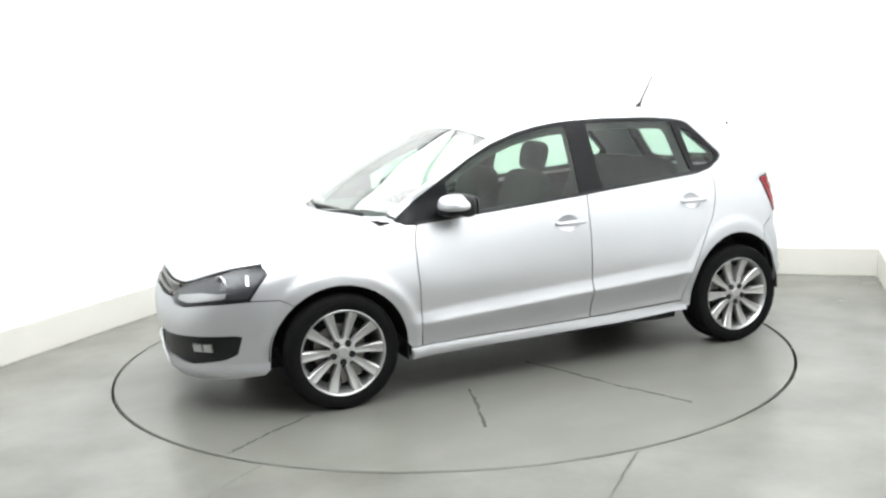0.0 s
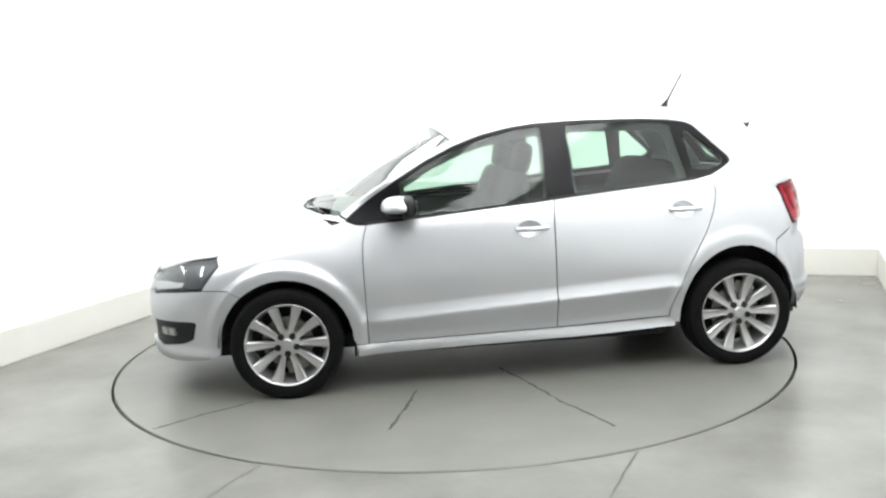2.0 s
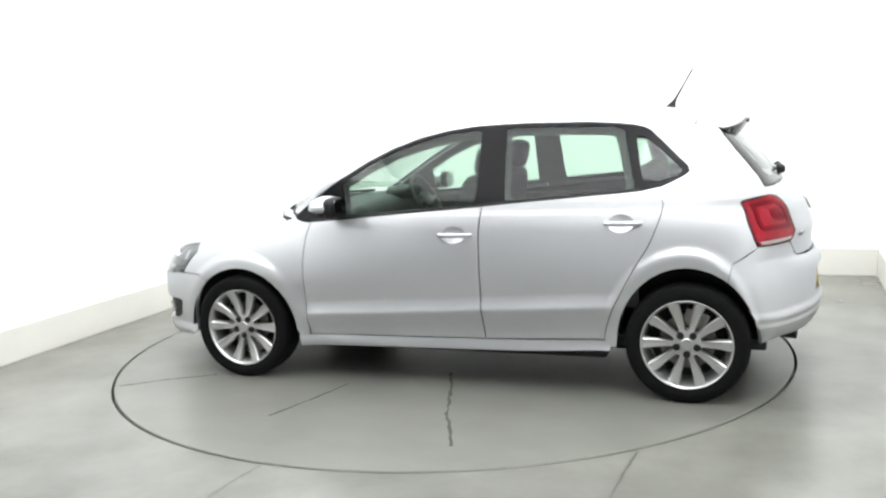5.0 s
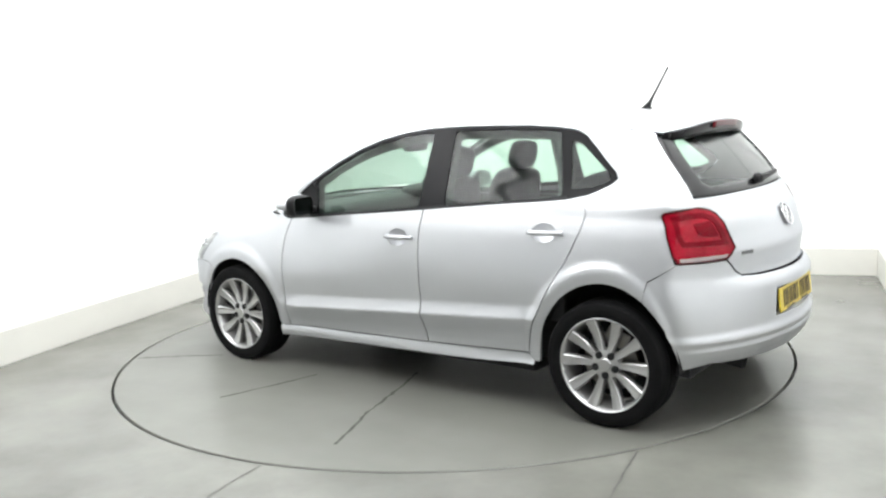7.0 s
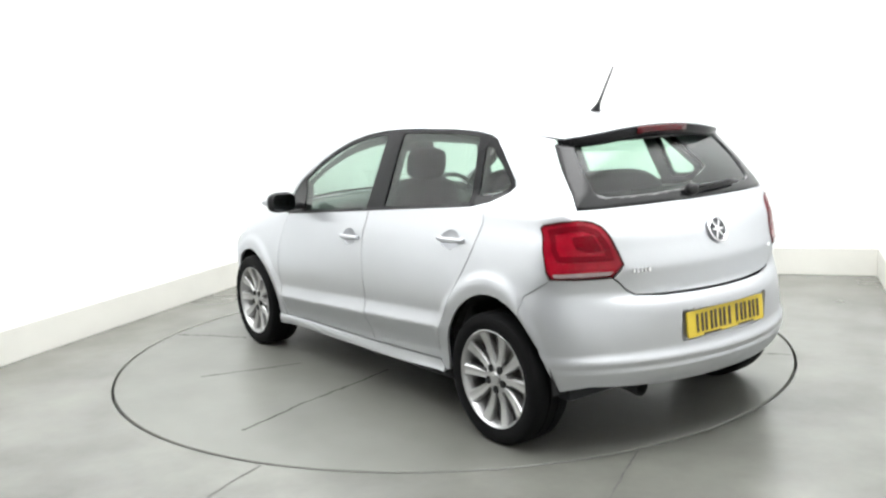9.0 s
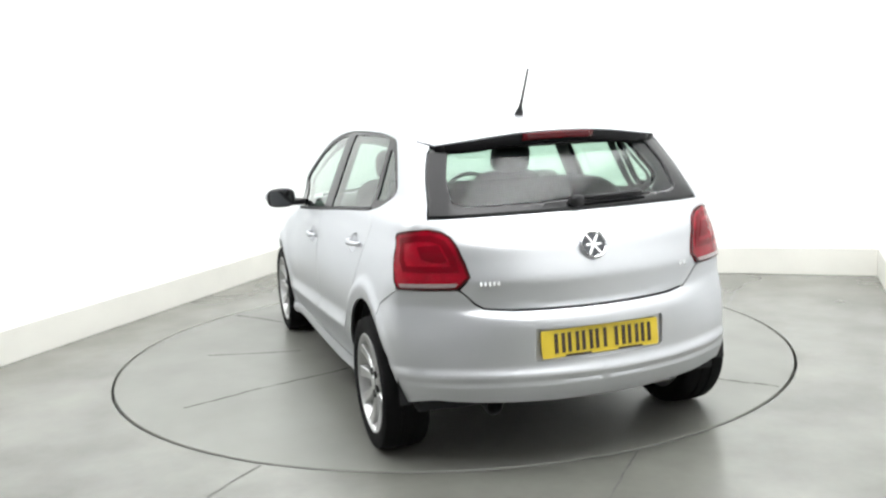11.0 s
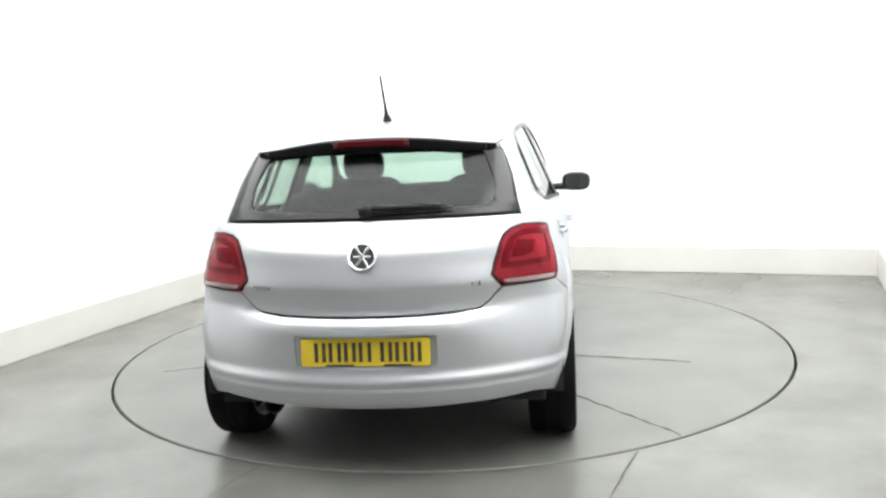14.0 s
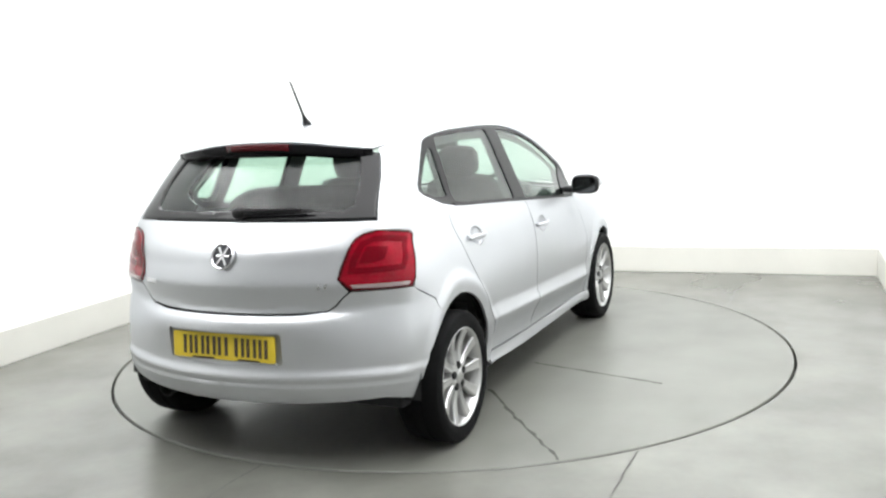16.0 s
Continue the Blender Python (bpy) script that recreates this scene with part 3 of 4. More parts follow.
spoiler_cheek = s_([(-1.266, 1.338), (-1.33, 1.311)]) + r_([(0.548, 1.289), (0.540, 1.302)]) + s_([(-1.372, 1.322), (-1.32, 1.333)])
panel("spoiler_cheek", SILVER, tailgate, spoiler_cheek, step=0.02)
part("rear_window_border", sheet(band, lift=-0.002, mirror=True, centre=MID_REAR, gap=0.002, step=0.018), BLACK_GLASS, tailgate, "black printed border of the rear window", smooth=True)
rear_window = part("rear_window", sheet(clear_zone, lift=-0.010, step=0.018, mirror=True, centre=MID_REAR, gap=-0.006, skirt=0.0), HATCH, tailgate, "green tinted rear window", smooth=True)
rear_window.visible_shadow = False

plate_hole = r_([(0.0, 0.474), (0.275, 0.474), (0.284, 0.482), (0.284, 0.595), (0.275, 0.604), (0.0, 0.604)])
bumper = r_([(0.0, 0.298), (0.20, 0.298), (0.35, 0.301), (0.50, 0.306), (0.60, 0.312), (0.68, 0.320)]) + s_([(-1.69, 0.322), (-1.63, 0.308), (-1.569, 0.293)]) + s_([p for p in rear_arch[::-1] if p[0] < -1.43 and p[1] > 0.3]) + s_([(-1.426, 0.5995), (-1.445, 0.688), (-1.50, 0.720), (-1.550, 0.755), (-1.552, 0.764)]) + r_([(0.66, 0.760), (0.545, 0.760), (0.512, 0.732), (0.487, 0.703), (0.452, 0.681), (0.35, 0.673), (0.2, 0.671), (0.0, 0.670)])
low_part = bumper + [(MID_REAR, 0.606), *plate_hole[1:5][::-1], (MID_REAR, 0.472)]
rear_bumper = panel("rear_bumper", SILVER, car, low_part, pair=False, mirror=True, centre=MID_REAR, step=0.016)


def flat(points, depth, m=None, bevel=0.0):
    """A plate from an outline in the plane, depth thick."""
    bm = bmesh.new()
    face = bm.faces.new([bm.verts.new((*p, 0)) for p in points])
    got = bmesh.ops.extrude_face_region(bm, geom=[face])["geom"]
    bmesh.ops.translate(bm, vec=(0, 0, depth), verts=[g for g in got if isinstance(g, bmesh.types.BMVert)])
    bmesh.ops.recalc_face_normals(bm, faces=bm.faces[:])
    if bevel:
        bmesh.ops.bevel(bm, geom=bm.edges[:], offset=bevel, segments=2, affect="EDGES")
    if m:
        bm.transform(m)
    return bm


# number plate in its recess, badge, exhaust
pocket = bmesh.new()
for k in range(16):
    y0, y1 = -0.288 + 0.036 * k, -0.252 + 0.036 * k
    for z0, z1 in ((0.597, 0.616), (0.458, 0.477)):
        box(pocket, end_at((y0 + y1) / 2, (z0 + z1) / 2) + 0.012, -1.815, y0, y1, z0, z1)
for y in (-0.286, 0.286):
    box(pocket, end_at(y, 0.54) + 0.012, -1.815, y - 0.004, y + 0.004, 0.474, 0.600)
box(pocket, -1.828, -1.820, -0.288, 0.288, 0.474, 0.602)
part("plate_recess", pocket, SILVER, rear_bumper, "silver recess round the number plate")
PLATE = Matrix.Translation((-1.845, 0, 0.535)) @ pose(0, 0, 0, 0, 5, 0) @ Matrix(((0, 0, -1, 0), (-1, 0, 0, 0), (0, 1, 0, 0), (0, 0, 0, 1)))
plate = part("number_plate", flat(rounded([(-0.260, -0.0555), (0.260, -0.0555), (0.260, 0.0555), (-0.260, 0.0555)], 0.012), 0.006, PLATE), YELLOW, car, "yellow plate with dark plain bars")
x = -0.205
for wide in (0.046, 0.050, 0.048, 0.050, 0.0, 0.048, 0.048, 0.044):
    if wide:
        for x0 in (x, x + wide - 0.015):
            part("plate_bar", box(bmesh.new(), x0, x0 + 0.015, -0.038, 0.040, 0.0065, 0.0085, m=PLATE), INK, plate)
    x += (wide or 0.012) + 0.012
for x0, x1 in ((-0.16, -0.045), (0.075, 0.185)):
    part("plate_mark", box(bmesh.new(), x0, x1, -0.0555, -0.047, 0.0065, 0.0082, m=PLATE), INK, plate)
BADGE = Matrix.Translation((-1.7975, 0, 0.906)) @ pose(0, 0, 0, 0, 22, 0) @ Matrix(((0, 0, -1, 0), (-1, 0, 0, 0), (0, 1, 0, 0), (0, 0, 0, 1)))
badge = part("badge", lathe([(0.050, 0.0), (0.050, 0.004), (0.0495, 0.006)], 40, BADGE), LINER, tailgate, "round chrome and black badge")
part("badge_ring", lathe([(0.048, 0.004), (0.058, 0.004), (0.058, 0.009), (0.053, 0.013), (0.048, 0.009)], 40, BADGE, close=True), CHROME, badge, "chrome ring")
for turn in (32, -32):
    part("badge_bar", box(bmesh.new(), -0.0055, 0.0055, -0.046, 0.046, 0.005, 0.010, 0.002, BADGE @ pose(0, 0, 0, 0, 0, turn)), CHROME, badge, "plain chrome bar")
part("badge_bar", box(bmesh.new(), -0.034, 0.034, -0.005, 0.005, 0.005, 0.0095, 0.002, BADGE), CHROME, badge, "plain chrome bar")
for y0, y1, z in ((0.395, 0.475, 0.785), (-0.46, -0.41, 0.785)):
    lettering = bmesh.new()
    for k in range(5 if y0 > 0 else 2):
        w = (y1 - y0) / (5 if y0 > 0 else 2)
        xx = end_at(abs(y0 + w * k), z)
        box(lettering, xx - 0.004, xx + 0.003, y0 + w * k, y0 + w * (k + 0.72), z - 0.009, z + 0.009, 0.001)
    part("lettering_bar", lettering, CHROME, tailgate, "small plain chrome bars")
pipe = lathe([(0.032, -0.14), (0.037, -0.14), (0.038, 0.0), (0.035, 0.002), (0.032, -0.002)], 28, Matrix.Translation((-1.745, 0.427, 0.283)) @ pose(0, 0, 0, 0, -97, 0), close=True)
part("exhaust_pipe", pipe, BLACK, car, "dark steel exhaust tail pipe", smooth=True)
part("exhaust_bore", lathe([(0.032, -0.10), (0.032, -0.095)], 20, Matrix.Translation((-1.745, 0.427, 0.283)) @ pose(0, 0, 0, 0, -97, 0)), DARK, car)

# roof, screen, bonnet
SCREEN_TOP = 0.30


def turned(bm):
    bmesh.ops.recalc_face_normals(bm, faces=bm.faces[:])
    if sum(f.normal.z * f.calc_area() for f in bm.faces) < 0:
        bmesh.ops.reverse_faces(bm, faces=bm.faces[:])
    return bm


def grid_sheet(xs, ts, f, thick=0.0):
    """A sheet over a grid; f gives the place."""
    bm = bmesh.new()
    rows = [[bm.verts.new(f(x, t)) for t in ts] for x in xs]
    for i in range(len(xs) - 1):
        for j in range(len(ts) - 1):
            bm.faces.new((rows[i][j], rows[i + 1][j], rows[i + 1][j + 1], rows[i][j + 1]))
    turned(bm)
    if thick:
        bmesh.ops.solidify(bm, geom=bm.faces[:], thickness=thick)
    return bm


span = lambda a, b, n: [a + (b - a) * k / n for k in range(n + 1)]
ts = [math.sin(t * math.pi / 2) for t in span(-1, 1, 36)]
header = lambda t: SCREEN_TOP + 0.07 * (1 - t * t)
roof_end = lambda t: -1.262 - 0.02 * (1 - t * t)
part("roof", grid_sheet(span(0, 1, 44), ts, lambda k, t: top(header(t) + (roof_end(t) - header(t)) * k, t), 0.02), SILVER, car, smooth=True)
cowl = lambda t: 1.125 - 0.225 * abs(t) ** 2.2
screen = part("windscreen", grid_sheet(span(0, 1, 30), [t * 0.972 for t in ts], lambda k, t: top(cowl(t / 0.972) + 0.008 + (header(t) + 0.004 - cowl(t / 0.972)) * k, t)), SCREEN, car, "green tinted windscreen", smooth=True)
screen.visible_shadow = False
for sgn in (1, -1):
    part("screen_pillar", grid_sheet(span(0, 1, 30), [sgn * (0.972 + 0.028 * k / 5) for k in range(6)], lambda k, t: top(0.915 + (header(t) - 0.915) * k, t), 0.015), SILVER, car, smooth=True)
# plenum between bonnet and screen
part("cowl_panel", grid_sheet(span(0, 1, 5), [t * 0.94 for t in ts], lambda k, t: (cowl(t) - 0.03 + 0.075 * k, t * 0.76, 0.934 - 0.03 * abs(t) ** 2 + 0.014 * k), 0.01), BLACK, car, "black plastic cowl under the windscreen")
hood_nose = lambda t: curve([(0.0, 1.955), (0.35, 1.945), (0.55, 1.905), (0.70, 1.82), (0.85, 1.70), (1.0, 1.575)], abs(t))
hood_tail = lambda t: cowl(t) + 0.024
NOSE_LINE = list(zip((0.0, 0.42, 0.60, 0.74, 0.86, 0.94, 1.0), f_([(0.0, 0.677), (0.30, 0.674), (0.43, 0.676), (0.52, 0.712)]) + s_([(1.72, 0.740), (1.64, 0.752), (1.585, 0.758)])))


def hood(k, t):
    a = Vector(top(hood_tail(t) + (hood_nose(t) - 0.02 - hood_tail(t)) * k, t, False))
    if k > 0.7:
        u, z = curve([(q, p[0]) for q, p in NOSE_LINE], abs(t)), curve([(q, p[1]) for q, p in NOSE_LINE], abs(t))
        b = Vector(wrap(u, z))
        b.y = math.copysign(b.y, t)
        a = a.lerp(b, ease(0.7, 1.0, k) ** 1.6)
    return a


bonnet = part("bonnet", grid_sheet(span(0, 1, 40), ts, hood, 0.012), SILVER, car, smooth=True)
# spoiler over the rear window
SPOIL_END = lambda t: -1.492 + 0.045 * t * t + 0.050 * abs(t) ** 6
spoiler_top = lambda k, t: top(roof_end(t) - 0.006 + (SPOIL_END(t) - roof_end(t)) * k, t * 0.994)
spoiler = part("spoiler", grid_sheet(span(0, 1, 10), ts, spoiler_top, 0.012), SILVER, tailgate, "silver spoiler over the rear window", smooth=True)


def spoiler_face(k, t):
    x, y, z = spoiler_top(1, t)
    low = z - 0.006 - 0.048 * (1 - 0.5 * abs(t) ** 6)
    if k < 0.8:
        return (x + 0.010 * (k / 0.8) ** 2 - 0.003 * math.sin(math.pi * k / 0.8), y * (1 - 0.008 * k), z + (low - z) * k / 0.8)
    far = max(end_at(min(abs(y), 0.54), 1.312), x + 0.014)
    return (x + 0.010 + (far - x - 0.010) * (k - 0.8) / 0.2, y * 0.99, low + 0.012 * (k - 0.8) / 0.2)


part("spoiler_edge", grid_sheet(span(0, 0.12, 3), ts, spoiler_face, 0.006), SILVER, spoiler, smooth=True)
# tips and lower face in black for the shade on the silver spoiler
outer = [t for t in ts if t >= 0.92]
for side_ts in (outer, [-t for t in outer[::-1]]):
    part("spoiler_tip", grid_sheet(span(0.12, 1, 9), side_ts, spoiler_face, 0.006), BLACK_GLOSS, spoiler, smooth=True)
part("spoiler_face", grid_sheet(span(0.12, 1, 9), [t for t in ts if abs(t) <= outer[0] + 1e-6], spoiler_face, 0.006), BLACK_GLOSS, spoiler, "lower face of the spoiler, blackened for shade", smooth=True)
part("brake_light", grid_sheet(span(0.14, 0.60, 4), span(-0.33, 0.33, 10), lambda k, t: tuple(Vector(spoiler_face(k, t)) + Vector((-0.013, 0, 0))), 0.004), RED_DEEP, spoiler, "dark red high brake light", smooth=True)

# nose: bumper, lamps, grille
lamp_front = s_([(1.600, 0.751), (1.572, 0.748), (1.562, 0.738), (1.566, 0.722), (1.580, 0.704), (1.618, 0.660), (1.645, 0.615), (1.668, 0.590)]) + f_([(0.60, 0.578), (0.50, 0.562), (0.42, 0.572), (0.372, 0.600), (0.39, 0.640), (0.43, 0.668), (0.52, 0.705)]) + s_([(1.72, 0.735)])
SMOKED = panel("headlamp", SMOKE, car, lamp_front, lift=-0.012, label="headlamp with a dark housing under a clear lens", step=0.025)
panel("lens", LENS, SMOKED, lamp_front, lift=0.002, gap=0.003, skirt=0.006, label="clear headlamp lens", step=0.025)
panel("lamp_liner", LINER, SMOKED, inset(lamp_front, 0.018), lift=-0.009, gap=0.0, skirt=0.004, step=0.02, label="grey metallic liner of the lamp")
eye_at = Vector(wrap(*at_end(0.615, 0.668, rear=False)))
for k, lamp in enumerate(SMOKED):
    fix = flipped if k else (lambda bm: bm)
    aim = Matrix.Translation(eye_at - Vector((0.034, 0.014, 0))) @ pose(0, 0, 0, 0, 90, 0) @ pose(0, 0, 0, -28, 0, 0)
    part("projector_ring", fix(lathe([(0.030, 0.0), (0.043, 0.018), (0.046, 0.024), (0.041, 0.026), (0.032, 0.010)], 28, aim, close=True)), CHROME, lamp, "chrome ring round the projector", smooth=True)
    part("projector", fix(lathe([(0.029, 0.0), (0.027, 0.008), (0.018, 0.015), (0.006, 0.018)], 24, aim)), MIRROR, lamp, "round glass projector", smooth=True)
panel("reflector", CHROME, SMOKED, s_([(1.664, 0.714), (1.650, 0.712), (1.660, 0.664), (1.672, 0.666)]), lift=-0.004, gap=0.0, skirt=0.004, step=0.02, label="bright upright reflector")
foot = f_([(0.440, 0.592), (0.520, 0.582), (0.600, 0.594), (0.650, 0.603), (0.672, 0.610), (0.668, 0.634), (0.640, 0.630), (0.570, 0.634), (0.480, 0.622), (0.430, 0.612)])
panel("turn_lamp", ALLOY, SMOKED, foot, lift=-0.006, gap=0.0, skirt=0.004, step=0.02, label="silver turn signal along the lamp's foot")
grille = f_([(0.0, 0.600), (0.25, 0.598), (0.362, 0.603), (0.382, 0.640), (0.42, 0.668), (0.30, 0.668), (0.0, 0.672)])
grille_ob = part("grille", sheet(grille, lift=-0.02, mirror=True, centre=MID_NOSE, skirt=0.0), BLACK_GLOSS, car, "black grille with slim chrome bars", smooth=True)
for z in (0.615, 0.652):
    bar = f_([(0.0, z), (0.2, z), (0.365, z), (0.365, z + 0.010), (0.2, z + 0.010), (0.0, z + 0.010)])
    part("grille_bar", sheet(bar, lift=0.0, mirror=True, centre=MID_NOSE, skirt=0.012, gap=0.0), STEEL, grille_ob, smooth=True)
fog_hole = f_([(0.30, 0.285), (0.30, 0.405)]) + s_([(1.735, 0.420), (1.712, 0.412), (1.735, 0.325), (1.795, 0.296)]) + f_([(0.52, 0.268)])
mouth = f_([(0.0, 0.215), (0.26, 0.22), (0.30, 0.285), (0.30, 0.405), (0.28, 0.41), (0.0, 0.41)])
front_bumper_line = (f_([(0.0, 0.175), (0.45, 0.180), (0.58, 0.19)]) + s_([(1.72, 0.20), (1.62, 0.215), (1.590, 0.24), (1.585, 0.285)]) + s_([p for p in front_arch if p[0] > 1.3 and 0.29 < p[1] < 0.56])
                     + s_([(1.524, 0.5895), (1.668, 0.5895)]) + f_([(0.60, 0.574), (0.50, 0.558), (0.42, 0.568), (0.368, 0.597), (0.25, 0.594), (0.0, 0.596)]))
front_bumper_line += [(MID_NOSE, 0.412)] + mouth[1:-1][::-1] + [(MID_NOSE, 0.213)]
front_bumper = panel("front_bumper", SILVER, car, front_bumper_line, holes=[fog_hole], pair=False, mirror=True, centre=MID_NOSE, step=0.03)
part("air_intake", sheet(mouth, lift=-0.03, mirror=True, centre=MID_NOSE, skirt=0.0, gap=-0.004), BLACK, front_bumper, "dark lower air intake", smooth=True)
fogs = panel("fog_lamp_surround", BLACK, front_bumper, fog_hole, lift=-0.022, gap=-0.006, skirt=0.0, label="dark fog lamp recess")
for y0, y1 in ((0.535, 0.578), (0.586, 0.618)):
    panel("fog_lamp", ALLOY, fogs, f_([(y0, 0.333), (y1, 0.333), (y1, 0.372), (y0, 0.372)]), lift=-0.008, gap=0.0, skirt=0.014, step=0.02, label="small bright fog lamp")

# black sheet added inside the panels to darken their gaps; wheel wells, underbody
inner_line = s_([(0.84, 0.20), (0.84, 0.30)] + [(p[0], p[1]) for p in arch(1.235, 0.37, 0.37, 180, 0)][1:] + [(1.62, 0.28)]) + f_([(0.0, 0.20), (0.0, 0.58)]) + s_([(1.55, 0.70), (0.92, 0.87), (0.45, 0.90), (-0.438, 0.972), (-1.10, 1.03), (-1.44, 1.04)]) + r_([(0.5, 1.0), (0.0, 1.0), (0.0, 0.33), (0.6, 0.345)]) + s_([(-1.62, 0.36)] + [(p[0], p[1]) for p in arch(-1.235, 0.35, 0.40, 180, 0)] + [(-0.86, 0.21)])
part("gap_backing", sheet(inner_line, lift=-0.050, skirt=0.0, gap=0.0, mirror=True, centre=MID_REAR, step=0.05), DARK, car, "black backing sheet added to darken the panel gaps")
for xw, a, b in ((1.235, 0.362, 0.362), (-1.235, 0.345, 0.396)):
    for sgn in (1, -1):
        well = bmesh.new()
        arcs = [[well.verts.new((xw + a * math.cos(radians(t)), sgn * y, 0.285 + b * math.sin(radians(t)))) for t in range(0, 181, 10)] for y in (0.50, 0.775)]
        for i in range(len(arcs[0]) - 1):
            well.faces.new((arcs[0][i], arcs[1][i], arcs[1][i + 1], arcs[0][i + 1]))
        well.faces.new(arcs[0])
        part("wheel_arch_liner", well, DARK, car, "black wheel arch liner")
under = bmesh.new()
box(under, -1.40, 1.80, -0.50, 0.50, 0.17, 0.24, 0.02)
box(under, -1.66, -1.38, -0.48, 0.48, 0.27, 0.33, 0.02)
box(under, -0.84, 0.84, -0.74, 0.74, 0.185, 0.24, 0.02)
part("underbody", under, DARK, car, "black underbody")
for sgn in (1, -1):
    part("mud_flap", box(bmesh.new(), 0.874, 0.884, sgn * 0.62, sgn * 0.785, 0.195, 0.29, 0.003), BLACK, car)

# ---- wheels ----
TYRE = [(0.212, -0.085), (0.232, -0.098), (0.262, -0.104), (0.283, -0.096), (0.293, -0.080), (0.2965, -0.045), (0.2965, -0.03), (0.2915, -0.028), (0.2915, -0.022), (0.297, -0.020), (0.297, 0.020), (0.2915, 0.022),
        (0.2915, 0.028), (0.2965, 0.03), (0.2965, 0.045), (0.293, 0.080), (0.283, 0.096), (0.262, 0.104), (0.240, 0.101), (0.218, 0.094), (0.212, 0.085), (0.205, 0.05), (0.205, -0.05)]
RIM = [(0.200, -0.08), (0.214, -0.088), (0.216, -0.092), (0.210, -0.094), (0.198, -0.07), (0.190, 0.0), (0.201, 0.066), (0.207, 0.080), (0.213, 0.093), (0.217, 0.096), (0.221, 0.094), (0.219, 0.086), (0.208, 0.06), (0.206, -0.05)]


def spoke():
    bm = bmesh.new()
    rows = []
    for k in range(9):
        r = 0.030 + 0.178 * k / 8
        half = 0.0125 + 0.0165 * (k / 8) ** 1.1
        zf = 0.076 - 0.010 * math.sin(math.pi * k / 8) + 0.012 * (k / 8) ** 2
        ring = [(-half, zf - 0.035), (-half * 0.96, zf - 0.006), (-half * 0.72, zf), (-half * 0.15, zf - 0.003), (half * 0.15, zf - 0.003), (half * 0.72, zf), (half * 0.96, zf - 0.006), (half, zf - 0.035)]
        rows.append([bm.verts.new((r, a, z)) for a, z in ring])
    for a, b in zip(rows, rows[1:]):
        for i in range(8):
            bm.faces.new((a[i], a[(i + 1) % 8], b[(i + 1) % 8], b[i]))
    bm.faces.new(rows[0])
    bm.faces.new(rows[-1])
    bmesh.ops.recalc_face_normals(bm, faces=bm.faces[:])
    return bm


def holed_hub():
    return lathe([(0.0, 0.02), (0.066, 0.02), (0.074, 0.05), (0.068, 0.068), (0.052, 0.074), (0.031, 0.073)], 40)


WHEEL_MESH = {
    "rim": mesh_of("rim", lathe(RIM, 72, close=True), ALLOY, True),
    "tyre": mesh_of("tyre", lathe(TYRE, 72, close=True), RUBBER, True),
    "spoke": mesh_of("spoke", spoke(), ALLOY, True),
    "hub": mesh_of("hub", holed_hub(), ALLOY, True),
    "bolt": mesh_of("bolt", lathe([(0.0175, 0.060), (0.0175, 0.0770), (0.0155, 0.0782)], 16), BLACK),
    "cap": mesh_of("cap", lathe([(0.030, 0.068), (0.030, 0.077), (0.026, 0.081)], 28), ALLOY, True),
    "brake_disc": mesh_of("brake_disc", lathe([(0.135, -0.01), (0.135, 0.012), (0.075, 0.012), (0.070, 0.03), (0.03, 0.03)], 48), STEEL),
    "caliper": mesh_of("caliper", box(bmesh.new(), 0.085, 0.165, -0.06, 0.06, -0.03, 0.035, 0.012), STEEL),
    "back_plate": mesh_of("back_plate", lathe([(0.186, -0.045), (0.186, -0.04), (0.03, -0.035)], 40), DARK),
}
for name in ("rim", "tyre", "spoke", "hub", "cap"):
    WHEEL_MESH[name].set_sharp_from_angle(angle=radians(35))
for xw in (1.235, -1.235):
    for sgn in (1, -1):
        wheel = new("wheel", WHEEL_MESH["rim"])
        tagged(wheel, "silver ten-spoke alloy wheel with a black tyre")
        wheel.parent = car
        wheel.matrix_basis = pose(xw, sgn * (0.732 if xw > 0 else 0.722), 0.292, -90 * sgn, 0, 0) @ pose(0, 0, 0, 0, 0, 90)
        pieces = [("tyre", 0), ("hub", 0), ("cap", 0), ("brake_disc", 0), ("caliper", 20 if xw > 0 else 160), ("back_plate", 0)] + [("spoke", 36 * k + 18) for k in range(10)] + [("bolt", 72 * k) for k in range(5)]
        for name, turn in pieces:
            ob = new(name, WHEEL_MESH[name])
            ob.parent = wheel
            ob.matrix_basis = pose(0, 0, 0, 0, 0, turn) @ (pose(0.051, 0, 0) if name == "bolt" else pose(0, 0, 0))
            if name == "tyre":
                tagged(ob, "black rubber tyre")

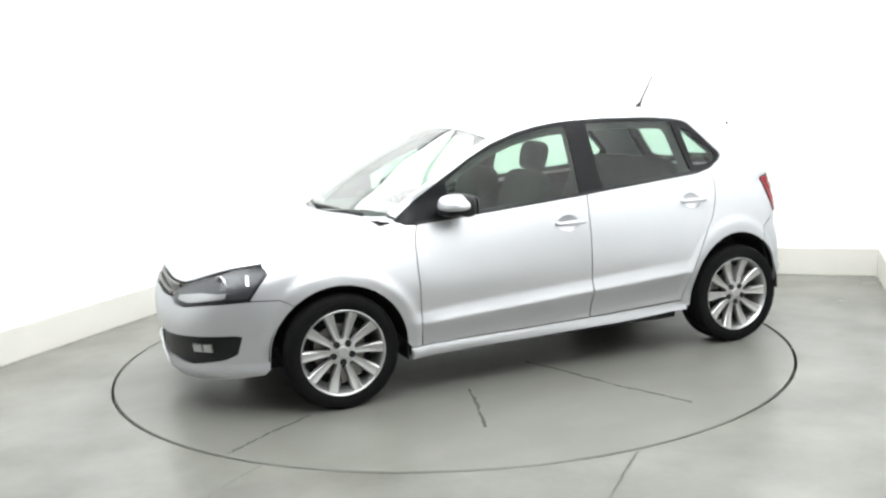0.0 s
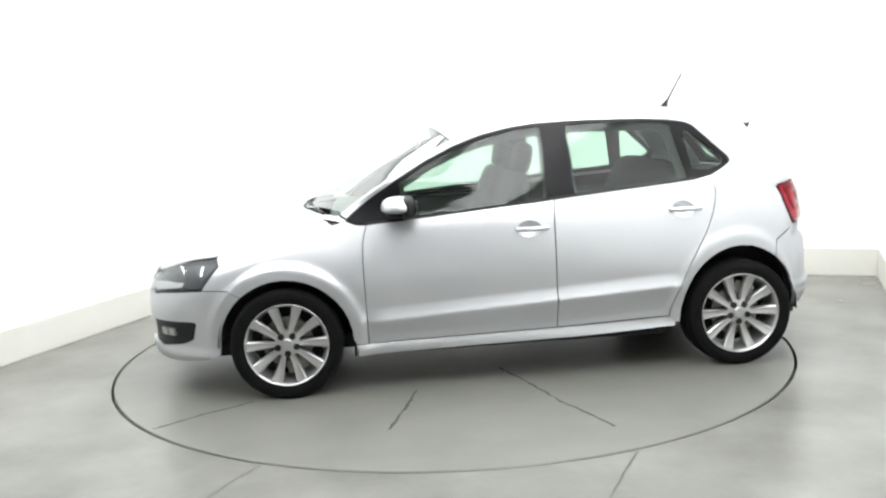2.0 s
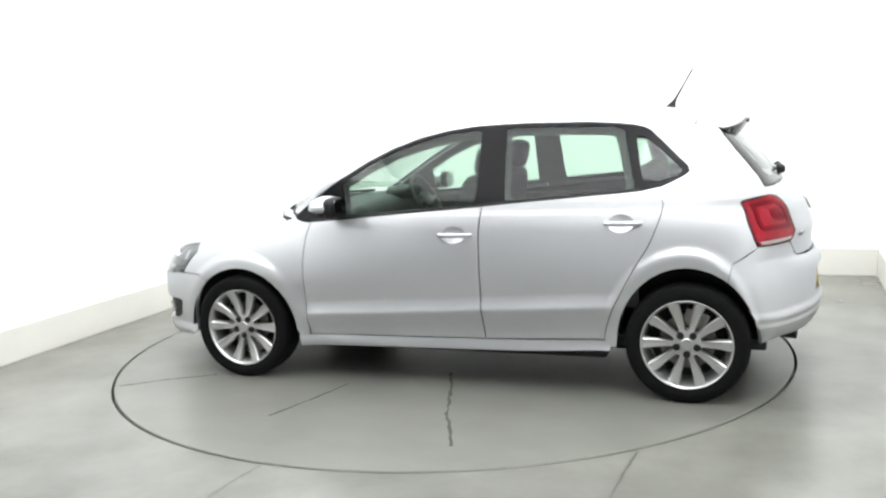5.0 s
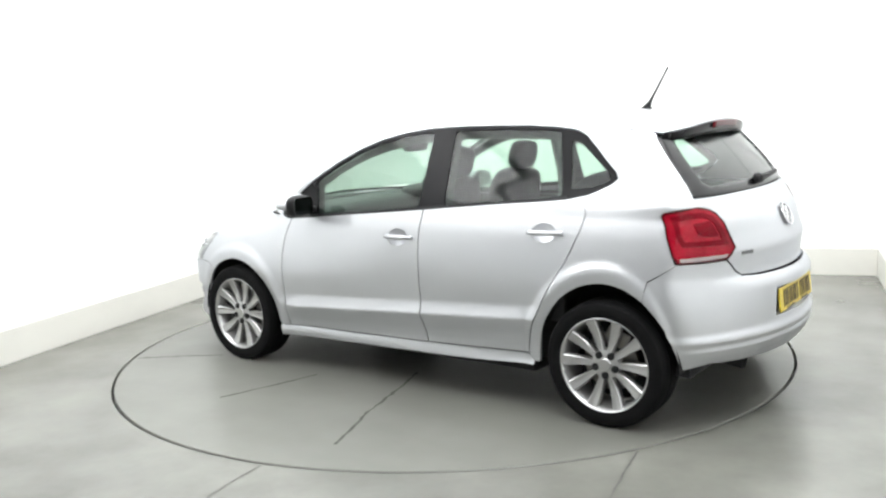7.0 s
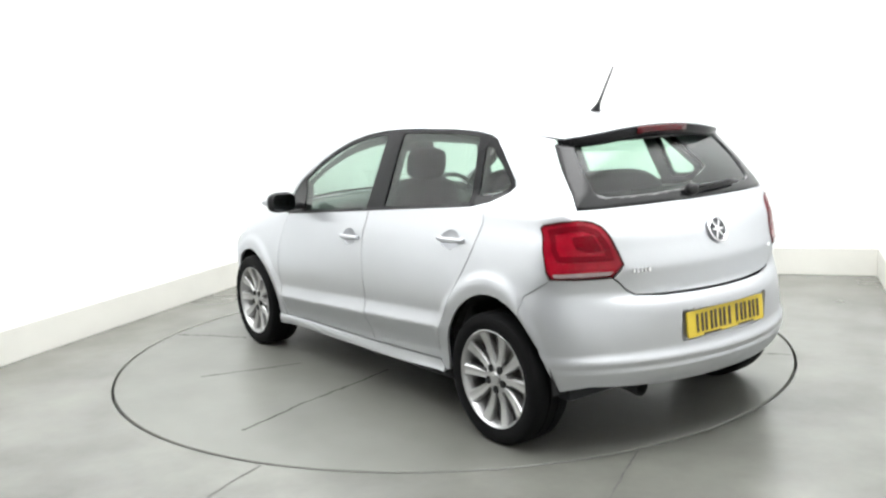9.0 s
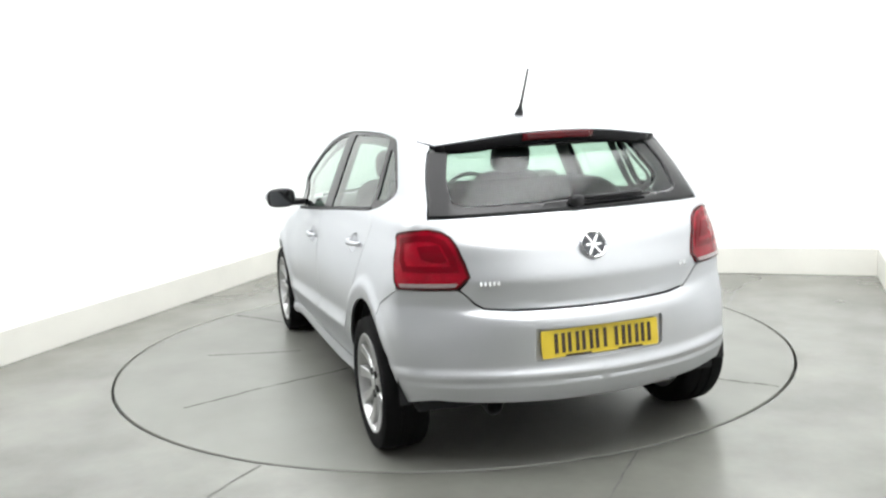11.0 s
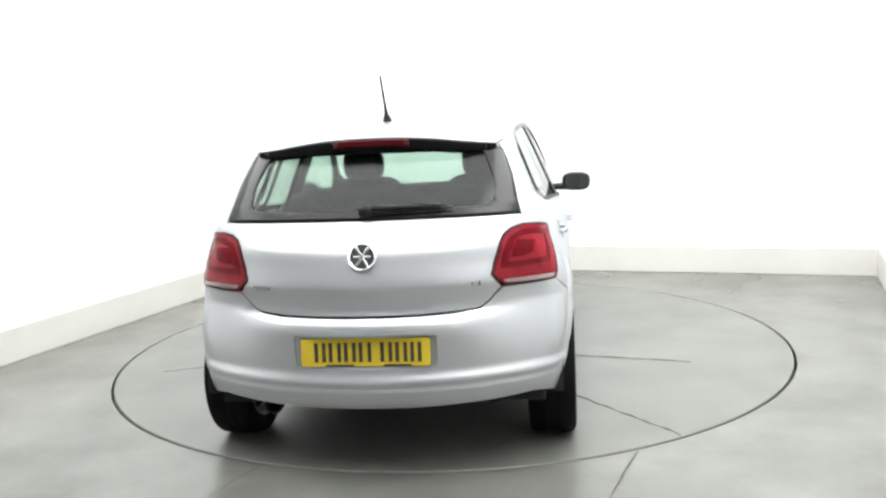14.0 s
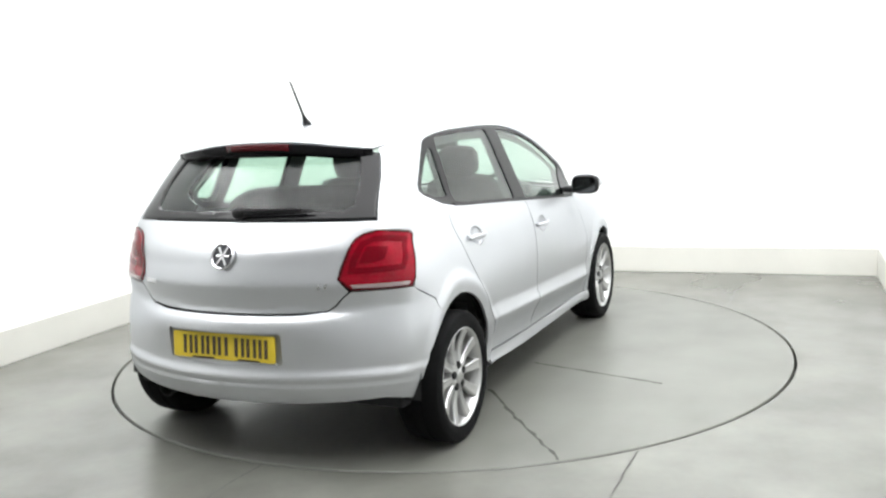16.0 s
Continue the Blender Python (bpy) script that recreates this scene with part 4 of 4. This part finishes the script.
# ---- handles, mirrors, antenna, wipers ----
for (cx, cz), doors in ((cup_front, front_doors), (cup_rear, rear_doors)):
    for k, door in enumerate(doors):
        dish = bmesh.new()
        u0 = at_side(cx, cz)[0]
        rings = [[dish.verts.new(Vector(wrap(u0 + 0.0635 * q * math.cos(t), cz + 0.0435 * q * math.sin(t))) - Vector((0, 0.004 + 0.016 * (1 - q * q), 0))) for t in span(0, 2 * math.pi * 31 / 32, 31)] for q in (0.02, 0.35, 0.6, 0.8, 0.93, 1.02)]
        for a, b in zip(rings, rings[1:]):
            for i in range(32):
                dish.faces.new((a[i], b[i], b[(i + 1) % 32], a[(i + 1) % 32]))
        bmesh.ops.recalc_face_normals(dish, faces=dish.faces[:])
        if sum(f.normal.y for f in dish.faces) < 0:
            bmesh.ops.reverse_faces(dish, faces=dish.faces[:])
        part("handle_cup", flipped(dish) if k else dish, SILVER, door, "recessed handle cup", smooth=True)
        bar = bmesh.new()
        rows = []
        for i in range(13):
            q = -1 + 2 * i / 12
            x = cx - 0.012 + 0.092 * q
            y = side(x, cz) + 0.012 + 0.016 * (1 - q * q)
            tall, deep = 0.013 * (1 - 0.55 * abs(q) ** 3), 0.010 * (1 - 0.3 * q * q)
            rows.append([bar.verts.new((x, y + deep * math.cos(a) * 0.9, cz + 0.002 + tall * math.sin(a))) for a in span(0, 2 * math.pi * 9 / 10, 9)])
        for a, b in zip(rows, rows[1:]):
            for i in range(10):
                bar.faces.new((a[i], b[i], b[(i + 1) % 10], a[(i + 1) % 10]))
        bar.faces.new(rows[0])
        bar.faces.new(rows[-1])
        for q in (-1, 1):
            x = cx - 0.012 + 0.078 * q
            box(bar, x - 0.011, x + 0.011, side(x, cz) - 0.008, side(x, cz) + 0.016, cz - 0.008, cz + 0.012, 0.003)
        bmesh.ops.recalc_face_normals(bar, faces=bar.faces[:])
        part("door_handle", flipped(bar) if k else bar, SILVER, door, "silver pull handle", smooth=True)


def egg(c, size, power=2.6, n=20, m=14, squash=None):
    """A rounded box."""
    bm = bmesh.new()
    f = lambda v: math.copysign(abs(v) ** (2 / power), v)
    rows = []
    for j in range(m + 1):
        b = -math.pi / 2 + math.pi * j / m
        rows.append([Vector((f(math.cos(b)) * f(math.cos(2 * math.pi * i / n)), f(math.cos(b)) * f(math.sin(2 * math.pi * i / n)), f(math.sin(b)))) for i in range(n)])
    vs = [[bm.verts.new(squash(v) if squash else v) for v in row] for row in rows]
    for a, b in zip(vs, vs[1:]):
        for i in range(n):
            bm.faces.new((a[i], a[(i + 1) % n], b[(i + 1) % n], b[i]))
    bmesh.ops.remove_doubles(bm, verts=bm.verts[:], dist=1e-5)
    bmesh.ops.recalc_face_normals(bm, faces=bm.faces[:])
    bm.transform(Matrix.Translation(c) @ Matrix.Diagonal((*size, 1)))
    return bm


mirror_shape = lambda v: Vector((v.x * (1 - 0.2 * v.y), v.y, v.z * (1 - 0.25 * v.y) * (1 if v.z > 0 else 0.45)))
for k, door in enumerate(front_doors):
    fix = flipped if k else (lambda bm: bm)
    housing = part("door_mirror", fix(egg((0.616, 0.896, 0.984), (0.086, 0.094, 0.058), 2.5, 28, 20, squash=mirror_shape)), SILVER, door, "silver door mirror with a black back", smooth=True)
    part("mirror_rim", fix(egg((0.566, 0.896, 0.984), (0.036, 0.087, 0.059), 3.0)), BLACK, housing, "black mirror edge", smooth=True)
    part("mirror_glass", fix(flat(rounded([(-0.070, -0.046), (0.070, -0.046), (0.070, 0.046), (-0.070, 0.046)], 0.03), 0.003, Matrix.Translation((0.5265, 0.898, 0.985)) @ pose(0, 0, 0, 0, -88, 0) @ pose(0, 0, 0, 0, 0, 90))), MIRROR, housing, "mirror glass")
    part("mirror_foot", fix(egg((0.622, 0.828, 0.950), (0.060, 0.100, 0.022), 3.0)), BLACK, housing, "black mirror foot", smooth=True)

mast = bmesh.new()
base_at, tip_at = Vector((-1.100, 0, 1.428)), Vector((-1.216, 0, 1.628))
way = (tip_at - base_at).normalized()
lathe([(0.022, 0.0), (0.020, 0.010), (0.012, 0.032), (0.008, 0.05), (0.0062, 0.07), (0.0055, 0.14), (0.0048, 0.235)], 14, Matrix.Translation(base_at) @ way.to_track_quat("Z", "Y").to_matrix().to_4x4(), mast)
antenna = part("antenna", mast, BLACK, car, "short black roof antenna", smooth=True)
part("antenna_base", egg((-1.098, 0, 1.428), (0.032, 0.018, 0.012), 2.2), BLACK, antenna, smooth=True)


def rod(points, r, n=8):
    bm = bmesh.new()
    rows = []
    for i, p in enumerate(points):
        a, b = Vector(points[max(0, i - 1)]), Vector(points[min(len(points) - 1, i + 1)])
        q = (b - a).to_track_quat("Z", "Y").to_matrix()
        rows.append([bm.verts.new(Vector(p) + q @ Vector((r * math.cos(2 * math.pi * k / n), r * math.sin(2 * math.pi * k / n), 0))) for k in range(n)])
    for a, b in zip(rows, rows[1:]):
        for i in range(n):
            bm.faces.new((a[i], a[(i + 1) % n], b[(i + 1) % n], b[i]))
    bm.faces.new(rows[0])
    bm.faces.new(rows[-1])
    bmesh.ops.recalc_face_normals(bm, faces=bm.faces[:])
    return bm


def on_rear(y, z, lift):
    x = end_at(y, z)
    return (x - lift, y, z + lift * 0.5)


wiper = part("rear_wiper", egg(on_rear(0.0, 1.068, 0.012), (0.026, 0.034, 0.026), 2.4), BLACK, tailgate, "black rear wiper", smooth=True)
part("wiper_arm", rod([on_rear(-0.01 - 0.042 * k, 1.072 + 0.0006 * k, 0.024) for k in range(8)], 0.010), BLACK, wiper, smooth=True)
part("wiper_blade", rod([on_rear(0.0 - 0.05 * k, 1.058 + 0.002 * k, 0.014) for k in range(8)], 0.007), BLACK, wiper, smooth=True)
for y0, y1 in ((0.55, -0.05), (0.02, -0.60)):
    pts = [(cowl(q / 0.76) - 0.005 - 0.02 * math.sin(k / 8 * math.pi), q, top(cowl(q / 0.76), 0)[2] * 0.0 + 0.965 - 0.03 * (q / 0.7) ** 2) for k, q in enumerate(span(y0, y1, 8))]
    front_wiper = part("front_wiper", rod(pts, 0.009), BLACK, car, "black windscreen wiper", smooth=True)

# ---- interior ----
tub = bmesh.new()
box(tub, -1.60, 1.0, -0.70, 0.70, 0.25, 0.30, 0.01)
part("cabin_floor", tub, FABRIC, car, "dark cabin floor")


def cushion(name, parent, c, size, tilt, mat=FABRIC, power=4.5, label=""):
    bm = egg((0, 0, 0), size, power, 24, 16)
    bm.transform(Matrix.Translation(c) @ pose(0, 0, 0, 0, tilt, 0))
    return part(name, bm, mat, parent, label, smooth=True)


for y in (0.335, -0.355):
    seat = cushion("front_seat", car, (0.30, y, 0.50), (0.26, 0.24, 0.09), -8, label="charcoal fabric front seat")
    cushion("backrest", seat, (-0.02, y, 0.80), (0.075, 0.235, 0.31), -15)
    head = cushion("headrest", seat, (-0.13, y, 1.182), (0.052, 0.118, 0.086), -14, power=3.4)
    for dy in (-0.055, 0.055):
        part("headrest_post", rod([(-0.085, y + dy, 1.04), (-0.115, y + dy, 1.12)], 0.006), CHROME, seat)
bench = cushion("rear_bench", car, (-0.55, 0.0, 0.52), (0.25, 0.62, 0.09), -8, label="charcoal fabric rear bench")
cushion("bench_back", bench, (-0.90, 0.0, 0.80), (0.075, 0.62, 0.34), -20)
for y in (0.30, -0.30):
    cushion("headrest", bench, (-1.01, y, 1.055), (0.045, 0.125, 0.05), -18, power=3.6)
part("parcel_shelf", box(bmesh.new(), -1.60, -1.02, -0.60, 0.60, 1.0, 1.018, 0.006), FABRIC, car, "charcoal parcel shelf", smooth=False)
dash = egg((0.80, 0, 0.80), (0.20, 0.70, 0.155), 4.0, 32, 16)
dashboard = part("dashboard", dash, DASH, car, "charcoal dashboard", smooth=True)
part("binnacle", egg((0.66, -0.345, 0.955), (0.09, 0.17, 0.045), 3.0), DASH, dashboard, smooth=True)
wheel_at = Matrix.Translation((0.50, -0.345, 0.90)) @ pose(0, 0, 0, 0, -62, 0)
steering = part("steering_wheel", lathe([(0.172 + 0.014 * math.cos(a), 0.014 * math.sin(a)) for a in span(0, 2 * math.pi * 9 / 10, 9)], 40, wheel_at, close=True), DASH, dashboard, "black steering wheel", smooth=True)
hubp = egg((0, 0, 0), (0.06, 0.075, 0.022), 2.6)
box(hubp, -0.014, 0.014, -0.165, 0.165, -0.006, 0.006, 0.003)
hubp.transform(wheel_at)
part("steering_hub", hubp, DASH, steering, smooth=True)
part("rear_view_mirror", egg((0.43, 0.0, 1.262), (0.018, 0.115, 0.034), 3.4), DASH, car, "interior rear view mirror", smooth=True)
part("roof_lining", grid_sheet(span(0.28, -1.24, 20), [t * 0.93 for t in ts], lambda x, t: tuple(Vector(top(x, t)) - Vector((0, 0, 0.035)))), LINING, car, "pale grey roof lining", smooth=True)
for sgn in (1, -1):
    for x0, x1 in ((-0.20, -0.31),):
        pil = bmesh.new()
        rows = [[pil.verts.new((x0 + (x1 - x0) * k, sgn * (side(x0, z) - 0.035), z)) for k in (0, 1)] for z in span(0.98, 1.36, 6)]
        for a, b in zip(rows, rows[1:]):
            pil.faces.new((a[0], a[1], b[1], b[0]))
        bmesh.ops.solidify(pil, geom=pil.faces[:], thickness=0.012)
        part("pillar_trim", pil, DASH, car, "dark pillar trim")
    part("door_card", box(bmesh.new(), -1.0, 0.75, sgn * 0.70, sgn * 0.735, 0.45, 0.90, 0.012), DASH, car, "charcoal inner door lining")

# ---- joints in the turntable ----
for pts in ([(1.61, 1.20), (1.42, 1.06), (1.16, 0.89)], [(0.30, 0.92), (0.37, 1.16), (0.47, 1.48)], [(-0.20, 0.62), (-0.28, 0.86), (-0.40, 1.28), (-0.55, 1.68)], [(-0.29, -0.65), (-0.38, -1.0), (-0.49, -1.41)], [(-0.82, -0.57), (-1.2, -0.85), (-1.63, -1.19)]):
    crack = part("crack", ribbon(pts, 0.0095, 0.006), CRACK, turntable, "fine dark crack in the paint")
    crack.matrix_basis = pose(0, 0, 0, 0, 0, 0.5)


# ---- what turns ----
TURN = [(0.0, 202.30), (0.5, 198.19), (1.0, 193.88), (1.5, 189.87), (2.0, 185.61), (2.5, 181.62), (3.0, 176.78), (3.5, 172.88), (4.0, 168.85),
        (6.5, 147.57), (7.0, 143.20), (7.5, 139.09), (8.0, 134.66), (8.5, 130.54), (9.0, 126.01), (11.5, 104.22), (12.0, 100.15), (12.5, 95.93),
        (13.0, 91.03), (13.5, 86.92), (14.0, 82.82), (14.5, 78.62), (15.0, 73.42), (15.5, 69.23), (16.0, 65.50)]
CAR_ON_DISC = pose(-0.2790, 0.0785, 0.0)


def motions():
    walk(turntable, [(t, pose(0, 0, 0, 0, 0, a)) for t, a in TURN])
    walk(car, [(t, pose(0, 0, 0, 0, 0, a) @ CAR_ON_DISC) for t, a in TURN])


motions()
